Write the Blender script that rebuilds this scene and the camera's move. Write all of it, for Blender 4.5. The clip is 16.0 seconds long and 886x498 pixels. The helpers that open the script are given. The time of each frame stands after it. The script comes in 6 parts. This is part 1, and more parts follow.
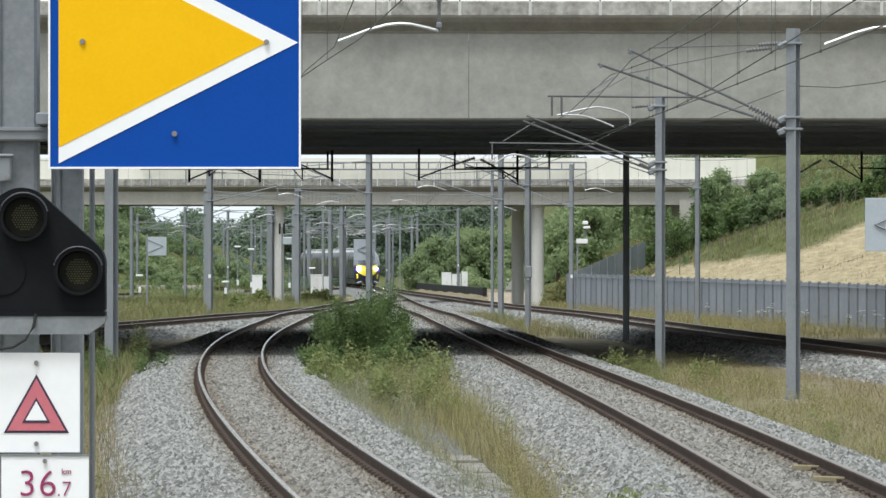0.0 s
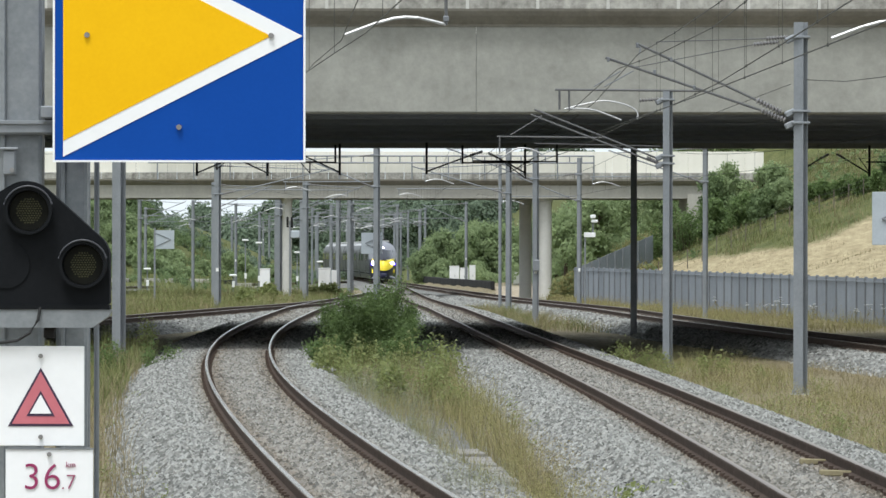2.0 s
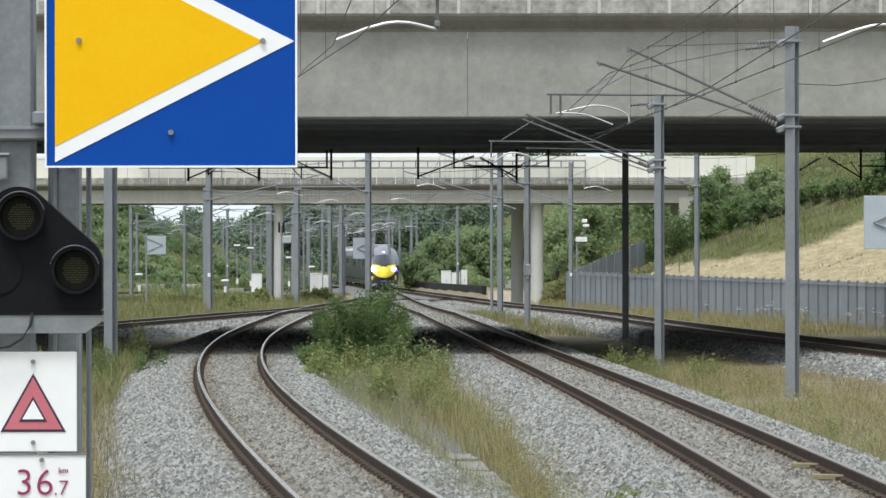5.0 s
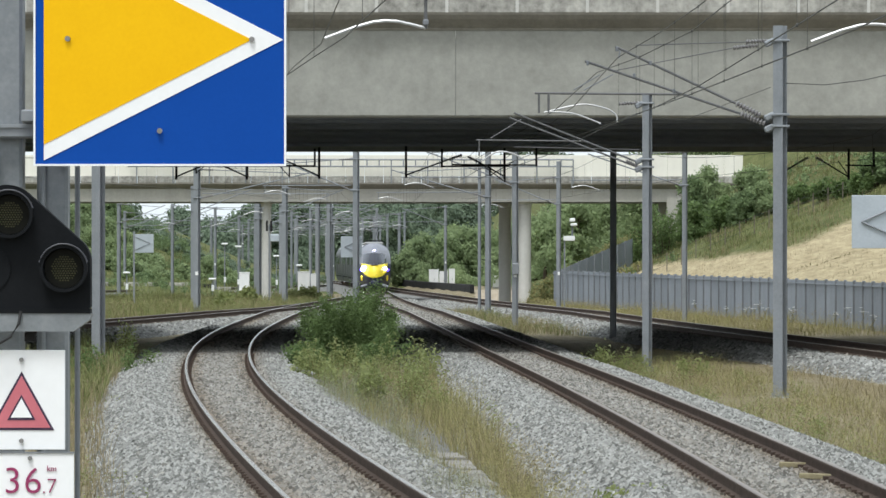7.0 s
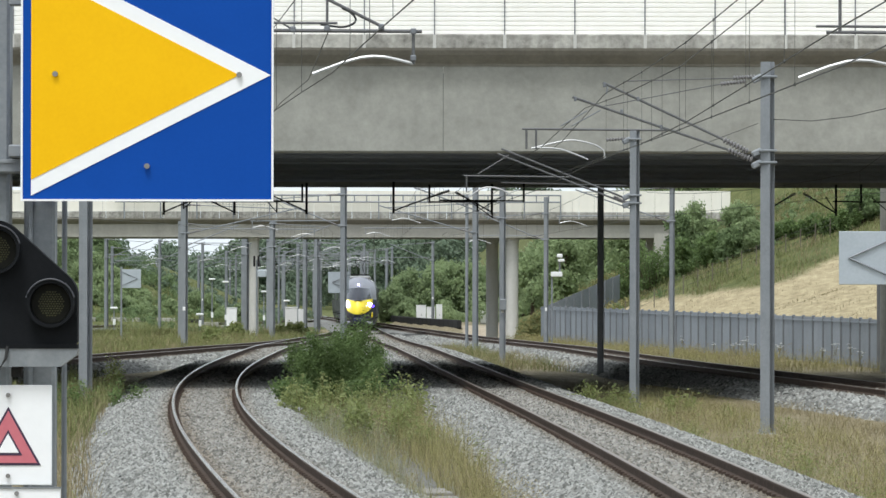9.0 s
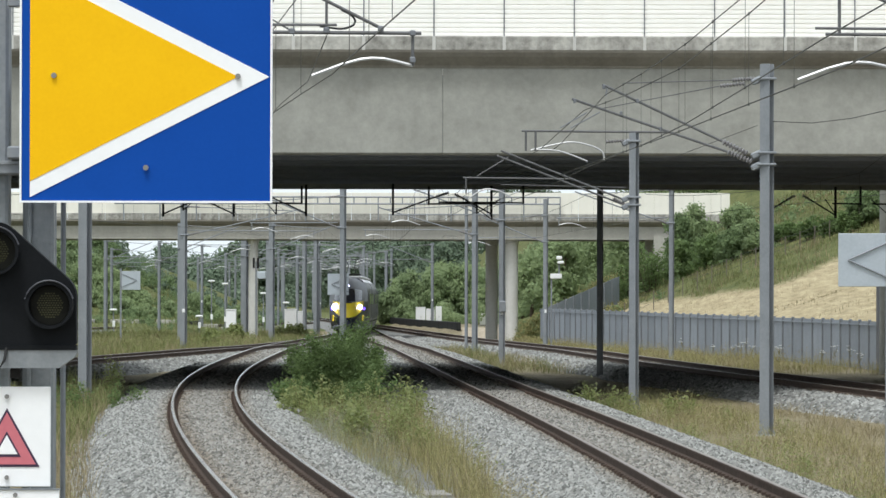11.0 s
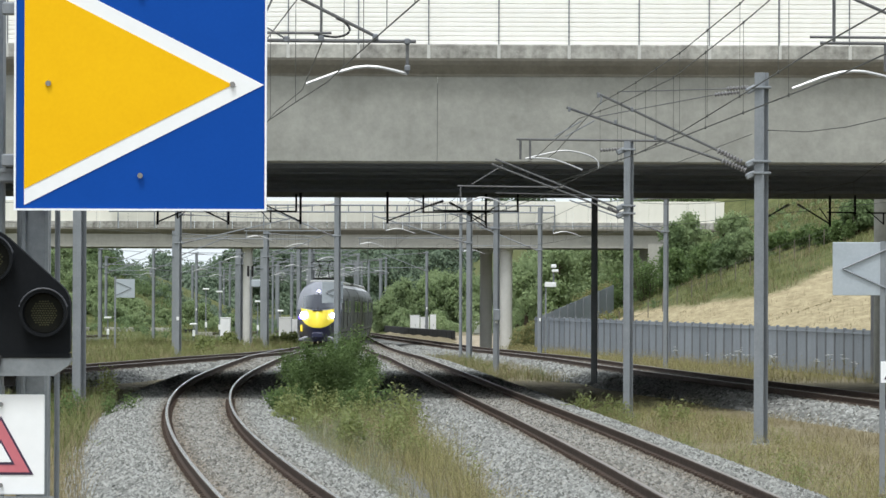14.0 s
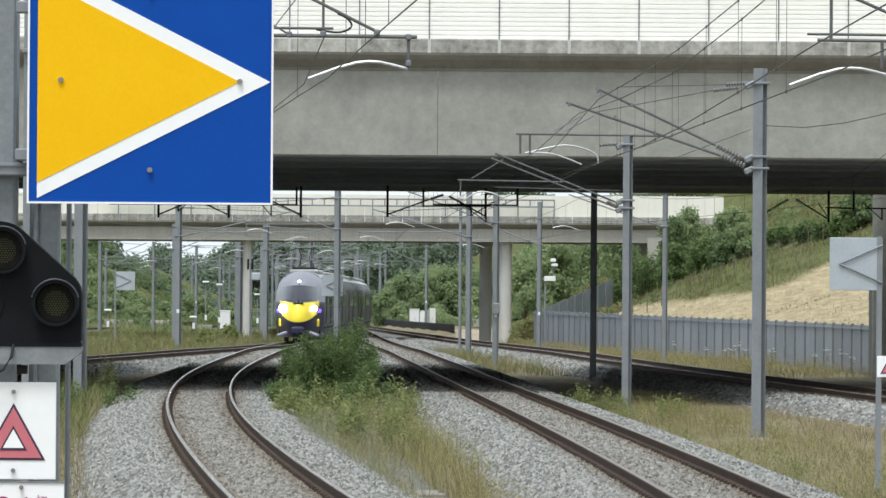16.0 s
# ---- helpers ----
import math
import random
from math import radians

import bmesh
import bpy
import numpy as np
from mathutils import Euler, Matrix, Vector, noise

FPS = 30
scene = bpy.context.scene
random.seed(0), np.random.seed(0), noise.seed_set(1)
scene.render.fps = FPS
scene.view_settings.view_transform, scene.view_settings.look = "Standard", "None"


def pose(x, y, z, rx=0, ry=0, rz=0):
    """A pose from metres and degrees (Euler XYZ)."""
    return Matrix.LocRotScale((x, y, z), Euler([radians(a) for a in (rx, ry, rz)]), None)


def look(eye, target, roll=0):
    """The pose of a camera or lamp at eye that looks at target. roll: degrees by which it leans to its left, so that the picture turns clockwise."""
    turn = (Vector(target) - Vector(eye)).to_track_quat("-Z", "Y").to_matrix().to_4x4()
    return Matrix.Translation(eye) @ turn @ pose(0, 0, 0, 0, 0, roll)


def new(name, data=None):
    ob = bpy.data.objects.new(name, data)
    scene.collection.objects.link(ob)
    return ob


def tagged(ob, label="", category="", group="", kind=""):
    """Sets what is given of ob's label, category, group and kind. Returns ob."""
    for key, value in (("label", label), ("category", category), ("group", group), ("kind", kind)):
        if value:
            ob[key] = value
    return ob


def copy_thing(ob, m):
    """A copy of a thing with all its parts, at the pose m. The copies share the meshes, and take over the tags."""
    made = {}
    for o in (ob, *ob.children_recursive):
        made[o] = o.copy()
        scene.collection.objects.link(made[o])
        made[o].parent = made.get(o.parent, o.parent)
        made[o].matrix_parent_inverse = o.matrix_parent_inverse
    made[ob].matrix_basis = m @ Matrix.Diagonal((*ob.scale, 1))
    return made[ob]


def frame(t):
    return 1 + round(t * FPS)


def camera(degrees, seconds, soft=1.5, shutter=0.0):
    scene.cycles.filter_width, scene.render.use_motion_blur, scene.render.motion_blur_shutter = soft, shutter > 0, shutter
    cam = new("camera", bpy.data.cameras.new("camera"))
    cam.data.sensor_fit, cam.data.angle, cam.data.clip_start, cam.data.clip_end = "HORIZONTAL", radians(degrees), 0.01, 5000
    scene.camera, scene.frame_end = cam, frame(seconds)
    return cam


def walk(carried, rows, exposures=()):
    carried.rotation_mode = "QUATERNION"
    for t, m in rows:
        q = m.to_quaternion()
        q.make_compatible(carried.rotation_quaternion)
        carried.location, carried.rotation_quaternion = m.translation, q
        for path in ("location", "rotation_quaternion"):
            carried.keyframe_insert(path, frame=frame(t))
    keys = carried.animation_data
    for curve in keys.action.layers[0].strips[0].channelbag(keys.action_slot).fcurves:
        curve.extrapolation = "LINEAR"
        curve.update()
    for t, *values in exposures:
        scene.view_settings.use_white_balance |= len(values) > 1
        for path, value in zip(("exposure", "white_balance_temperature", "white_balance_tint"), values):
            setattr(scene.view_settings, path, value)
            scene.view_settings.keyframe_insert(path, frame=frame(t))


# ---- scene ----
EYE_HEIGHT = 2.6  # above the near rail tops
cam = camera(10.299, 16.0, soft=1.5)
# seconds, eye x, y, z, tilt up, turn right, lean (degrees)
PATH = [
    (0.0, 0.003, 0.006, 2.599, 0.048, -0.007, 0.018),
    (0.5, 0.006, 0.006, 2.599, -0.034, -0.033, -0.008),
    (1.0, 0.012, 0.006, 2.599, 0.090, -0.167, -0.139),
    (1.5, 0.014, 0.006, 2.599, 0.087, -0.094, -0.006),
    (2.0, 0.017, 0.006, 2.599, -0.027, -0.100, 0.059),
    (2.5, 0.014, 0.006, 2.599, 0.035, -0.020, 0.031),
    (3.0, 0.015, 0.006, 2.599, 0.019, -0.102, -0.144),
    (3.5, 0.015, 0.006, 2.598, 0.090, -0.060, -0.167),
    (4.0, 0.015, 0.006, 2.599, 0.030, -0.088, -0.108),
    (6.5, 0.013, 0.006, 2.598, 0.029, 0.135, -0.006),
    (7.0, 0.011, 0.006, 2.599, 0.015, 0.141, 0.022),
    (7.5, 0.012, 0.006, 2.598, 0.352, 0.201, 0.045),
    (8.0, 0.012, 0.006, 2.599, 0.413, 0.233, 0.098),
    (10.5, 0.014, 0.006, 2.599, 0.458, 0.349, 0.044),
    (11.0, 0.015, 0.006, 2.598, 0.453, 0.293, 0.116),
    (11.5, 0.015, 0.006, 2.599, 0.401, 0.370, 0.244),
    (12.0, 0.012, 0.006, 2.599, 0.318, 0.421, 0.323),
    (12.5, 0.012, 0.006, 2.598, 0.331, 0.423, 0.324),
    (13.0, 0.013, 0.006, 2.599, 0.485, 0.401, 0.398),
    (13.5, 0.013, 0.006, 2.599, 0.470, 0.427, 0.297),
    (14.0, 0.016, 0.006, 2.598, 0.550, 0.357, 0.184),
    (14.5, 0.017, 0.006, 2.599, 0.574, 0.330, 0.112),
    (15.0, 0.015, 0.006, 2.599, 0.581, 0.350, 0.306),
    (15.5, 0.015, 0.006, 2.598, 0.516, 0.362, 0.381),
    (16.0, 0.007, -0.547, 2.591, 0.478, 0.362, 0.400),
]
walk(cam, [(t, pose(x, y, z, 90 + up, 0, -turn) @ pose(0, 0, 0, 0, 0, lean)) for t, x, y, z, up, turn, lean in PATH])

# ---- light ----
world = bpy.data.worlds.new("world")
scene.world = world
world.use_nodes = True
wn = world.node_tree
sky = wn.nodes.new("ShaderNodeTexSky")
sky.sky_type, sky.sun_disc = "NISHITA", False
sky.sun_elevation, sky.sun_rotation = radians(62), radians(200)
sky.air_density, sky.dust_density, sky.ozone_density = 1.0, 6.0, 1.0
haze = wn.nodes.new("ShaderNodeMix")
haze.data_type = "RGBA"
haze.inputs[0].default_value = 0.75
haze.inputs[7].default_value = (7.45, 8.25, 8.8, 1)
wn.links.new(sky.outputs[0], haze.inputs[6])
wn.links.new(haze.outputs[2], wn.nodes["Background"].inputs[0])
wn.nodes["Background"].inputs[1].default_value = 0.115
sun = new("sun", bpy.data.lights.new("sun", "SUN"))
sun.data.energy, sun.data.angle, sun.data.color = 1.5, radians(14), (0.95, 1.0, 1.02)
sun.matrix_world = look((-20, -52, 120), (0, 0, 0))
scene.view_settings.exposure = 0.47


# ---- materials ----
def material(name, dark, light, scale=3.0, rough=0.8, metal=0.0, bump=0.0, bump_scale=40.0, fine=25.0, local=False,
             island=0.0, single=0.0, stretch=(1, 1, 1), spec=0.5, mid=0.5, streak=0.0, thin=0.0, rust=False):
    """A surface between two colours: broad stains, fine grain, relief; each loose piece may differ in tone."""
    m = bpy.data.materials.new(name)
    m.use_nodes = True
    t = m.node_tree
    n, li = t.nodes, t.links
    b = n["Principled BSDF"]
    b.inputs["Roughness"].default_value, b.inputs["Metallic"].default_value = rough, metal
    b.inputs["Specular IOR Level"].default_value = min(spec, 0.12) if rough >= 0.8 else spec
    if local:
        where = n.new("ShaderNodeTexCoord").outputs["Object"]
    else:
        where = n.new("ShaderNodeNewGeometry").outputs["Position"]
    mp = n.new("ShaderNodeMapping")
    mp.inputs["Scale"].default_value = stretch
    li.new(where, mp.inputs["Vector"])

    def noise_at(s, detail):
        x = n.new("ShaderNodeTexNoise")
        x.inputs["Scale"].default_value, x.inputs["Detail"].default_value = s, detail
        x.inputs["Roughness"].default_value = 0.65
        li.new(mp.outputs[0], x.inputs["Vector"])
        return x.outputs["Fac"]

    def math_node(op, a, c):
        x = n.new("ShaderNodeMath")
        x.operation = op
        for i, v in enumerate((a, c)):
            if isinstance(v, (int, float)):
                x.inputs[i].default_value = v
            else:
                li.new(v, x.inputs[i])
        return x.outputs[0]
    a = noise_at(scale, 4)
    c = noise_at(fine, 3)
    s = math_node("ADD", math_node("MULTIPLY", a, 0.55), math_node("MULTIPLY", c, 0.45))
    if streak:
        mp2 = n.new("ShaderNodeMapping")
        mp2.inputs["Scale"].default_value = (1.6, 1.6, 0.07)
        li.new(where, mp2.inputs["Vector"])
        x = n.new("ShaderNodeTexNoise")
        x.inputs["Scale"].default_value, x.inputs["Detail"].default_value = 1.5, 5
        li.new(mp2.outputs[0], x.inputs["Vector"])
        s = math_node("ADD", math_node("MULTIPLY", s, 1 - streak), math_node("MULTIPLY", x.outputs["Fac"], streak))
    if island:
        g = n.new("ShaderNodeNewGeometry")
        s = math_node("ADD", math_node("MULTIPLY", s, 1 - island), math_node("MULTIPLY", g.outputs["Random Per Island"], island))
    if single:
        o = n.new("ShaderNodeObjectInfo")
        s = math_node("ADD", math_node("MULTIPLY", s, 1 - single), math_node("MULTIPLY", o.outputs["Random"], single))
    r = n.new("ShaderNodeValToRGB")
    spread = 0.22 if not island else 0.22 + 0.28 * island
    r.color_ramp.elements[0].position, r.color_ramp.elements[1].position = mid - spread, mid + spread
    r.color_ramp.elements[0].color, r.color_ramp.elements[1].color = (*dark, 1), (*light, 1)
    li.new(s, r.inputs[0])
    colour = r.outputs[0]
    if rust:
        at = n.new("ShaderNodeAttribute")
        at.attribute_name = "rust"
        mx = n.new("ShaderNodeMix")
        mx.data_type, mx.blend_type = "RGBA", "MULTIPLY"
        li.new(at.outputs["Fac"], mx.inputs[0])
        li.new(colour, mx.inputs[6])
        mx.inputs[7].default_value = (0.70, 0.59, 0.50, 1)
        colour = mx.outputs[2]
    li.new(colour, b.inputs["Base Color"])
    if thin:
        tr = n.new("ShaderNodeBsdfTranslucent")
        ms = n.new("ShaderNodeMixShader")
        ms.inputs[0].default_value = thin
        li.new(colour, tr.inputs[0])
        li.new(b.outputs[0], ms.inputs[1])
        li.new(tr.outputs[0], ms.inputs[2])
        li.new(ms.outputs[0], n["Material Output"].inputs[0])
    if bump:
        bn = n.new("ShaderNodeBump")
        bn.inputs["Strength"].default_value, bn.inputs["Distance"].default_value = 0.9, bump
        li.new(noise_at(bump_scale, 3), bn.inputs["Height"])
        li.new(bn.outputs[0], b.inputs["Normal"])
    return m


def lamp_material(name, colour, strength):
    m = bpy.data.materials.new(name)
    m.use_nodes = True
    b = m.node_tree.nodes["Principled BSDF"]
    b.inputs["Base Color"].default_value = (*colour, 1)
    b.inputs["Emission Color"].default_value = (*colour, 1)
    b.inputs["Emission Strength"].default_value = strength
    return m


def glass_material(name, tint, rough=0.05):
    m = bpy.data.materials.new(name)
    m.use_nodes = True
    b = m.node_tree.nodes["Principled BSDF"]
    b.inputs["Base Color"].default_value = (*tint, 1)
    b.inputs["Roughness"].default_value = rough
    b.inputs["Coat Weight"].default_value = 0.2
    return m


CONCRETE = material("concrete", (0.225, 0.222, 0.198), (0.395, 0.39, 0.35), 0.55, 0.9, bump=0.004, bump_scale=9, fine=4.5, streak=0.12)
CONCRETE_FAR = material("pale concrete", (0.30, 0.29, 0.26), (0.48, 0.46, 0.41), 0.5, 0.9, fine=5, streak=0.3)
COLUMN = material("pale cast concrete", (0.46, 0.45, 0.42), (0.62, 0.61, 0.57), 0.5, 0.9, fine=5, streak=0.3)
CONCRETE_STAINED = material("stained concrete", (0.085, 0.08, 0.07), (0.68, 0.66, 0.60), 0.9, 0.95, bump=0.01, bump_scale=8, fine=5, mid=0.53, streak=0.25)
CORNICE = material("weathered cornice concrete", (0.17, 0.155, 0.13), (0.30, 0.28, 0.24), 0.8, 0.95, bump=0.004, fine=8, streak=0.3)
# blue cast of the shade under the deck is put into this concrete
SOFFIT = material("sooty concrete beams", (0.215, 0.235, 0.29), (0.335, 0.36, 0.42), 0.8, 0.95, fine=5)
BARRIER = material("white ribbed metal", (0.90, 0.87, 0.81), (0.96, 0.94, 0.89), 0.7, 0.5, fine=4, streak=0.4)
BARRIER_FAR = material("cream barrier panel", (0.74, 0.71, 0.62), (0.86, 0.83, 0.74), 0.4, 0.6, fine=3, streak=0.4)
GALV = material("galvanised steel", (0.165, 0.178, 0.19), (0.285, 0.30, 0.315), 2.0, 0.6, 0.2, fine=18, streak=0.3)
GALV_NEAR = material("spangled galvanised steel", (0.15, 0.165, 0.175), (0.30, 0.315, 0.325), 9.0, 0.55, 0.2, fine=45, streak=0.25, bump=0.0006, bump_scale=60)
GALV_DARK = material("weathered dark steel", (0.13, 0.137, 0.15), (0.22, 0.23, 0.245), 2.0, 0.6, 0.3, fine=14, streak=0.3)
TUBE = material("weathered bracket tube", (0.075, 0.075, 0.078), (0.15, 0.15, 0.15), 3.0, 0.6, 0.2, fine=14)
ALU = material("bright aluminium tube", (0.40, 0.40, 0.40), (0.56, 0.56, 0.56), 3.0, 0.4, 0.4)
WIRE = material("oxidised copper wire", (0.055, 0.055, 0.05), (0.10, 0.10, 0.09), 4.0, 0.6, 0.4)
INSULATOR = material("grey-brown glazed insulator", (0.12, 0.115, 0.115), (0.22, 0.21, 0.21), 8.0, 0.35)
RAIL_SIDE = material("rusty rail steel", (0.034, 0.025, 0.021), (0.115, 0.083, 0.065), 6.0, 0.9, 0.0, bump=0.002, fine=40)
RAIL_TOP = material("polished rail head", (0.66, 0.63, 0.60), (0.82, 0.79, 0.76), 3.0, 0.2, 0.95)
RAIL_DULL = material("dull brown rail head", (0.15, 0.125, 0.105), (0.26, 0.225, 0.195), 3.0, 0.5, 0.4)
SLEEPER = material("concrete sleeper", (0.19, 0.178, 0.16), (0.30, 0.285, 0.26), 4.0, 0.9, fine=30)
BALLAST = material("granite ballast", (0.07, 0.069, 0.064), (0.31, 0.308, 0.29), 9.0, 0.95, bump=0.05, bump_scale=16, fine=20, rust=True)
STONE = material("ballast stones", (0.072, 0.072, 0.066), (0.388, 0.39, 0.365), 2.0, 0.95, fine=30, island=0.7, rust=True)


def ground_material():
    """Dry soil that passes into straw, green turf, sandy gravel and ballast where the land changes."""
    m = bpy.data.materials.new("railway land")
    m.use_nodes = True
    n, li = m.node_tree.nodes, m.node_tree.links
    b = n["Principled BSDF"]
    b.inputs["Roughness"].default_value, b.inputs["Specular IOR Level"].default_value = 1.0, 0.1
    g = n.new("ShaderNodeNewGeometry")

    def noise_at(s, detail, stretch=(1, 1, 1)):
        mp = n.new("ShaderNodeMapping")
        mp.inputs["Scale"].default_value = stretch
        li.new(g.outputs["Position"], mp.inputs[0])
        x = n.new("ShaderNodeTexNoise")
        x.inputs["Scale"].default_value, x.inputs["Detail"].default_value, x.inputs["Roughness"].default_value = s, detail, 0.7
        li.new(mp.outputs[0], x.inputs[0])
        return x.outputs["Fac"]

    def ramp(fac, a, c, lo=0.3, hi=0.7):
        r = n.new("ShaderNodeValToRGB")
        r.color_ramp.elements[0].position, r.color_ramp.elements[1].position = lo, hi
        r.color_ramp.elements[0].color, r.color_ramp.elements[1].color = (*a, 1), (*c, 1)
        li.new(fac, r.inputs[0])
        return r.outputs[0]
    broad = noise_at(0.5, 6)
    grain = noise_at(3.0, 6)
    colour = ramp(grain, (0.13, 0.11, 0.068), (0.34, 0.29, 0.19))
    for name, a, c, fac in (("green", (0.06, 0.075, 0.028), (0.165, 0.17, 0.07), broad), ("straw", (0.24, 0.195, 0.115), (0.50, 0.42, 0.265), noise_at(1.6, 8, (1, 0.4, 2.5))),
                            ("sand", (0.30, 0.25, 0.18), (0.46, 0.39, 0.30), grain), ("stony", (0.07, 0.068, 0.06), (0.30, 0.295, 0.275), noise_at(12, 4))):
        at = n.new("ShaderNodeAttribute")
        at.attribute_name = name
        add = n.new("ShaderNodeMath")
        add.operation = "MULTIPLY_ADD"
        li.new(grain, add.inputs[0])
        add.inputs[1].default_value = 0.5
        li.new(at.outputs["Fac"], add.inputs[2])
        r = n.new("ShaderNodeMapRange")
        r.inputs[1].default_value, r.inputs[2].default_value = 0.62, 0.88
        li.new(add.outputs[0], r.inputs[0])
        mx = n.new("ShaderNodeMix")
        mx.data_type = "RGBA"
        li.new(r.outputs[0], mx.inputs[0])
        li.new(colour, mx.inputs[6])
        li.new(ramp(fac, a, c), mx.inputs[7])
        colour = mx.outputs[2]
    li.new(colour, b.inputs["Base Color"])
    bn = n.new("ShaderNodeBump")
    bn.inputs["Strength"].default_value, bn.inputs["Distance"].default_value = 1.0, 0.12
    li.new(noise_at(4.0, 6), bn.inputs["Height"])
    li.new(bn.outputs[0], b.inputs["Normal"])
    return m


LAND = ground_material()
GRASS = material("long green and yellow grass", (0.135, 0.13, 0.048), (0.38, 0.345, 0.16), 0.3, 0.8, fine=1.2, island=0.6, thin=0.25)
GRASS_DRY = material("dry straw grass", (0.15, 0.125, 0.07), (0.36, 0.30, 0.18), 0.3, 0.85, fine=1.2, island=0.6, thin=0.2)
GRASS_GREY = material("grey-green wispy grass", (0.15, 0.16, 0.105), (0.36, 0.365, 0.25), 0.4, 0.85, fine=1.2, island=0.6, thin=0.2)
GRASS_TAN = material("reddish tan grass", (0.175, 0.15, 0.072), (0.40, 0.335, 0.175), 0.4, 0.85, fine=1.2, island=0.6, thin=0.2)
GRASS_GREEN = material("green meadow grass", (0.095, 0.115, 0.042), (0.25, 0.26, 0.11), 0.12, 0.85, fine=1.0, island=0.5, thin=0.25)
LEAF = material("dark shrub leaves", (0.070, 0.110, 0.036), (0.20, 0.285, 0.10), 0.9, 0.7, island=0.5, thin=0.5)
LEAF_YOUNG = material("young weed leaves", (0.13, 0.165, 0.05), (0.33, 0.36, 0.14), 0.9, 0.6, island=0.6, thin=0.45)
LEAF_TREE = material("tree leaves", (0.10, 0.145, 0.07), (0.24, 0.315, 0.15), 0.15, 0.8, fine=0.6, island=0.3, thin=0.45)
# haze is put into these two leaf colours: paler, with less contrast
LEAF_HAZE = material("deep green woodland leaves", (0.105, 0.145, 0.105), (0.22, 0.28, 0.185), 0.1, 0.8, fine=0.5, island=0.25, thin=0.3)
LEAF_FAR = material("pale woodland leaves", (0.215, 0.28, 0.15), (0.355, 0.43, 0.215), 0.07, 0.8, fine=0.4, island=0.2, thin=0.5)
BARK = material("bark", (0.06, 0.045, 0.03), (0.13, 0.10, 0.075), 5.0, 0.95, bump=0.01)
STEM = material("green stems", (0.10, 0.10, 0.035), (0.22, 0.19, 0.08), 5.0, 0.9)
BLUE = material("blue sign enamel", (0.002, 0.058, 0.32), (0.004, 0.070, 0.37), 3.0, 0.5, fine=60, spec=0.12)
YELLOW = material("yellow sign enamel", (0.86, 0.46, 0.003), (0.93, 0.53, 0.005), 3.0, 0.5, fine=60, spec=0.12)
WHITE = material("white enamel", (0.86, 0.86, 0.86), (0.92, 0.92, 0.92), 5.0, 0.45)
PINK = material("faded red enamel", (0.52, 0.13, 0.16), (0.62, 0.18, 0.21), 5.0, 0.45)
NAVY = material("dark outline paint", (0.035, 0.018, 0.045), (0.06, 0.03, 0.07), 5.0, 0.5)
MAROON = material("maroon figures", (0.26, 0.02, 0.09), (0.32, 0.03, 0.12), 5.0, 0.5)
BLACK = material("matt black plastic", (0.006, 0.007, 0.008), (0.012, 0.013, 0.015), 6.0, 0.8, bump=0.001, fine=50)
HOOD_EDGE = material("worn black hood edge", (0.03, 0.032, 0.04), (0.06, 0.063, 0.075), 20.0, 0.5)
RUBBER = material("black cable", (0.012, 0.012, 0.012), (0.025, 0.025, 0.025), 6.0, 0.7)
LENS = material("dark signal lens", (0.006, 0.006, 0.005), (0.014, 0.014, 0.010), 30.0, 0.5, local=True, spec=0.1)
LENS_CELL = material("amber lens cell", (0.045, 0.046, 0.022), (0.085, 0.08, 0.036), 30.0, 0.5, spec=0.15)
BOLT = material("dull steel bolt", (0.20, 0.19, 0.18), (0.32, 0.31, 0.30), 30.0, 0.5, 0.5)
FENCE = material("grey painted steel pale", (0.16, 0.178, 0.20), (0.27, 0.295, 0.325), 1.2, 0.6, 0.1, fine=9, single=0.2, streak=0.2)
BOARD = material("grey board back", (0.36, 0.40, 0.43), (0.46, 0.50, 0.53), 3.0, 0.5, 0.2)
CABINET = material("white cabinet paint", (0.72, 0.72, 0.71), (0.83, 0.83, 0.82), 2.0, 0.6)
DARK_WALL = material("black trackside wall", (0.018, 0.018, 0.018), (0.045, 0.045, 0.043), 2.0, 0.9)
CAR_BODY = material("dark blue-grey train paint", (0.055, 0.060, 0.062), (0.095, 0.10, 0.10), 0.6, 0.5, 0.1, local=True)
CAR_ROOF = material("pale grey train roof", (0.30, 0.30, 0.30), (0.44, 0.44, 0.435), 0.8, 0.28, local=True)
CAR_NOSE = material("silver-grey nose paint", (0.18, 0.185, 0.215), (0.26, 0.265, 0.30), 0.9, 0.45, 0.0, local=True)
CAR_DARK = material("underframe grime", (0.012, 0.012, 0.013), (0.035, 0.033, 0.032), 3.0, 0.8, local=True)
CAR_NAVY = material("navy skirt paint", (0.012, 0.014, 0.04), (0.02, 0.022, 0.06), 2.0, 0.35, local=True)
CAR_YELLOW = material("train warning yellow", (0.90, 0.68, 0.03), (0.96, 0.76, 0.06), 3.0, 0.4, local=True)
CAR_DOOR = material("blue door paint", (0.05, 0.055, 0.06), (0.085, 0.09, 0.095), 1.0, 0.5, local=True)
GLASS_DARK = glass_material("tinted glass", (0.012, 0.014, 0.018))
SCREEN = glass_material("windscreen glass", (0.035, 0.038, 0.05), 0.12)
HEADLIGHT = lamp_material("headlight glow", (0.93, 0.90, 1.0), 60)
MARKER = lamp_material("marker light glow", (0.50, 0.50, 1.0), 12)
# blue flare round the headlights, put in as a glowing colour
BLUE_GLOW = lamp_material("blue lamp glow", (0.10, 0.05, 0.9), 3)
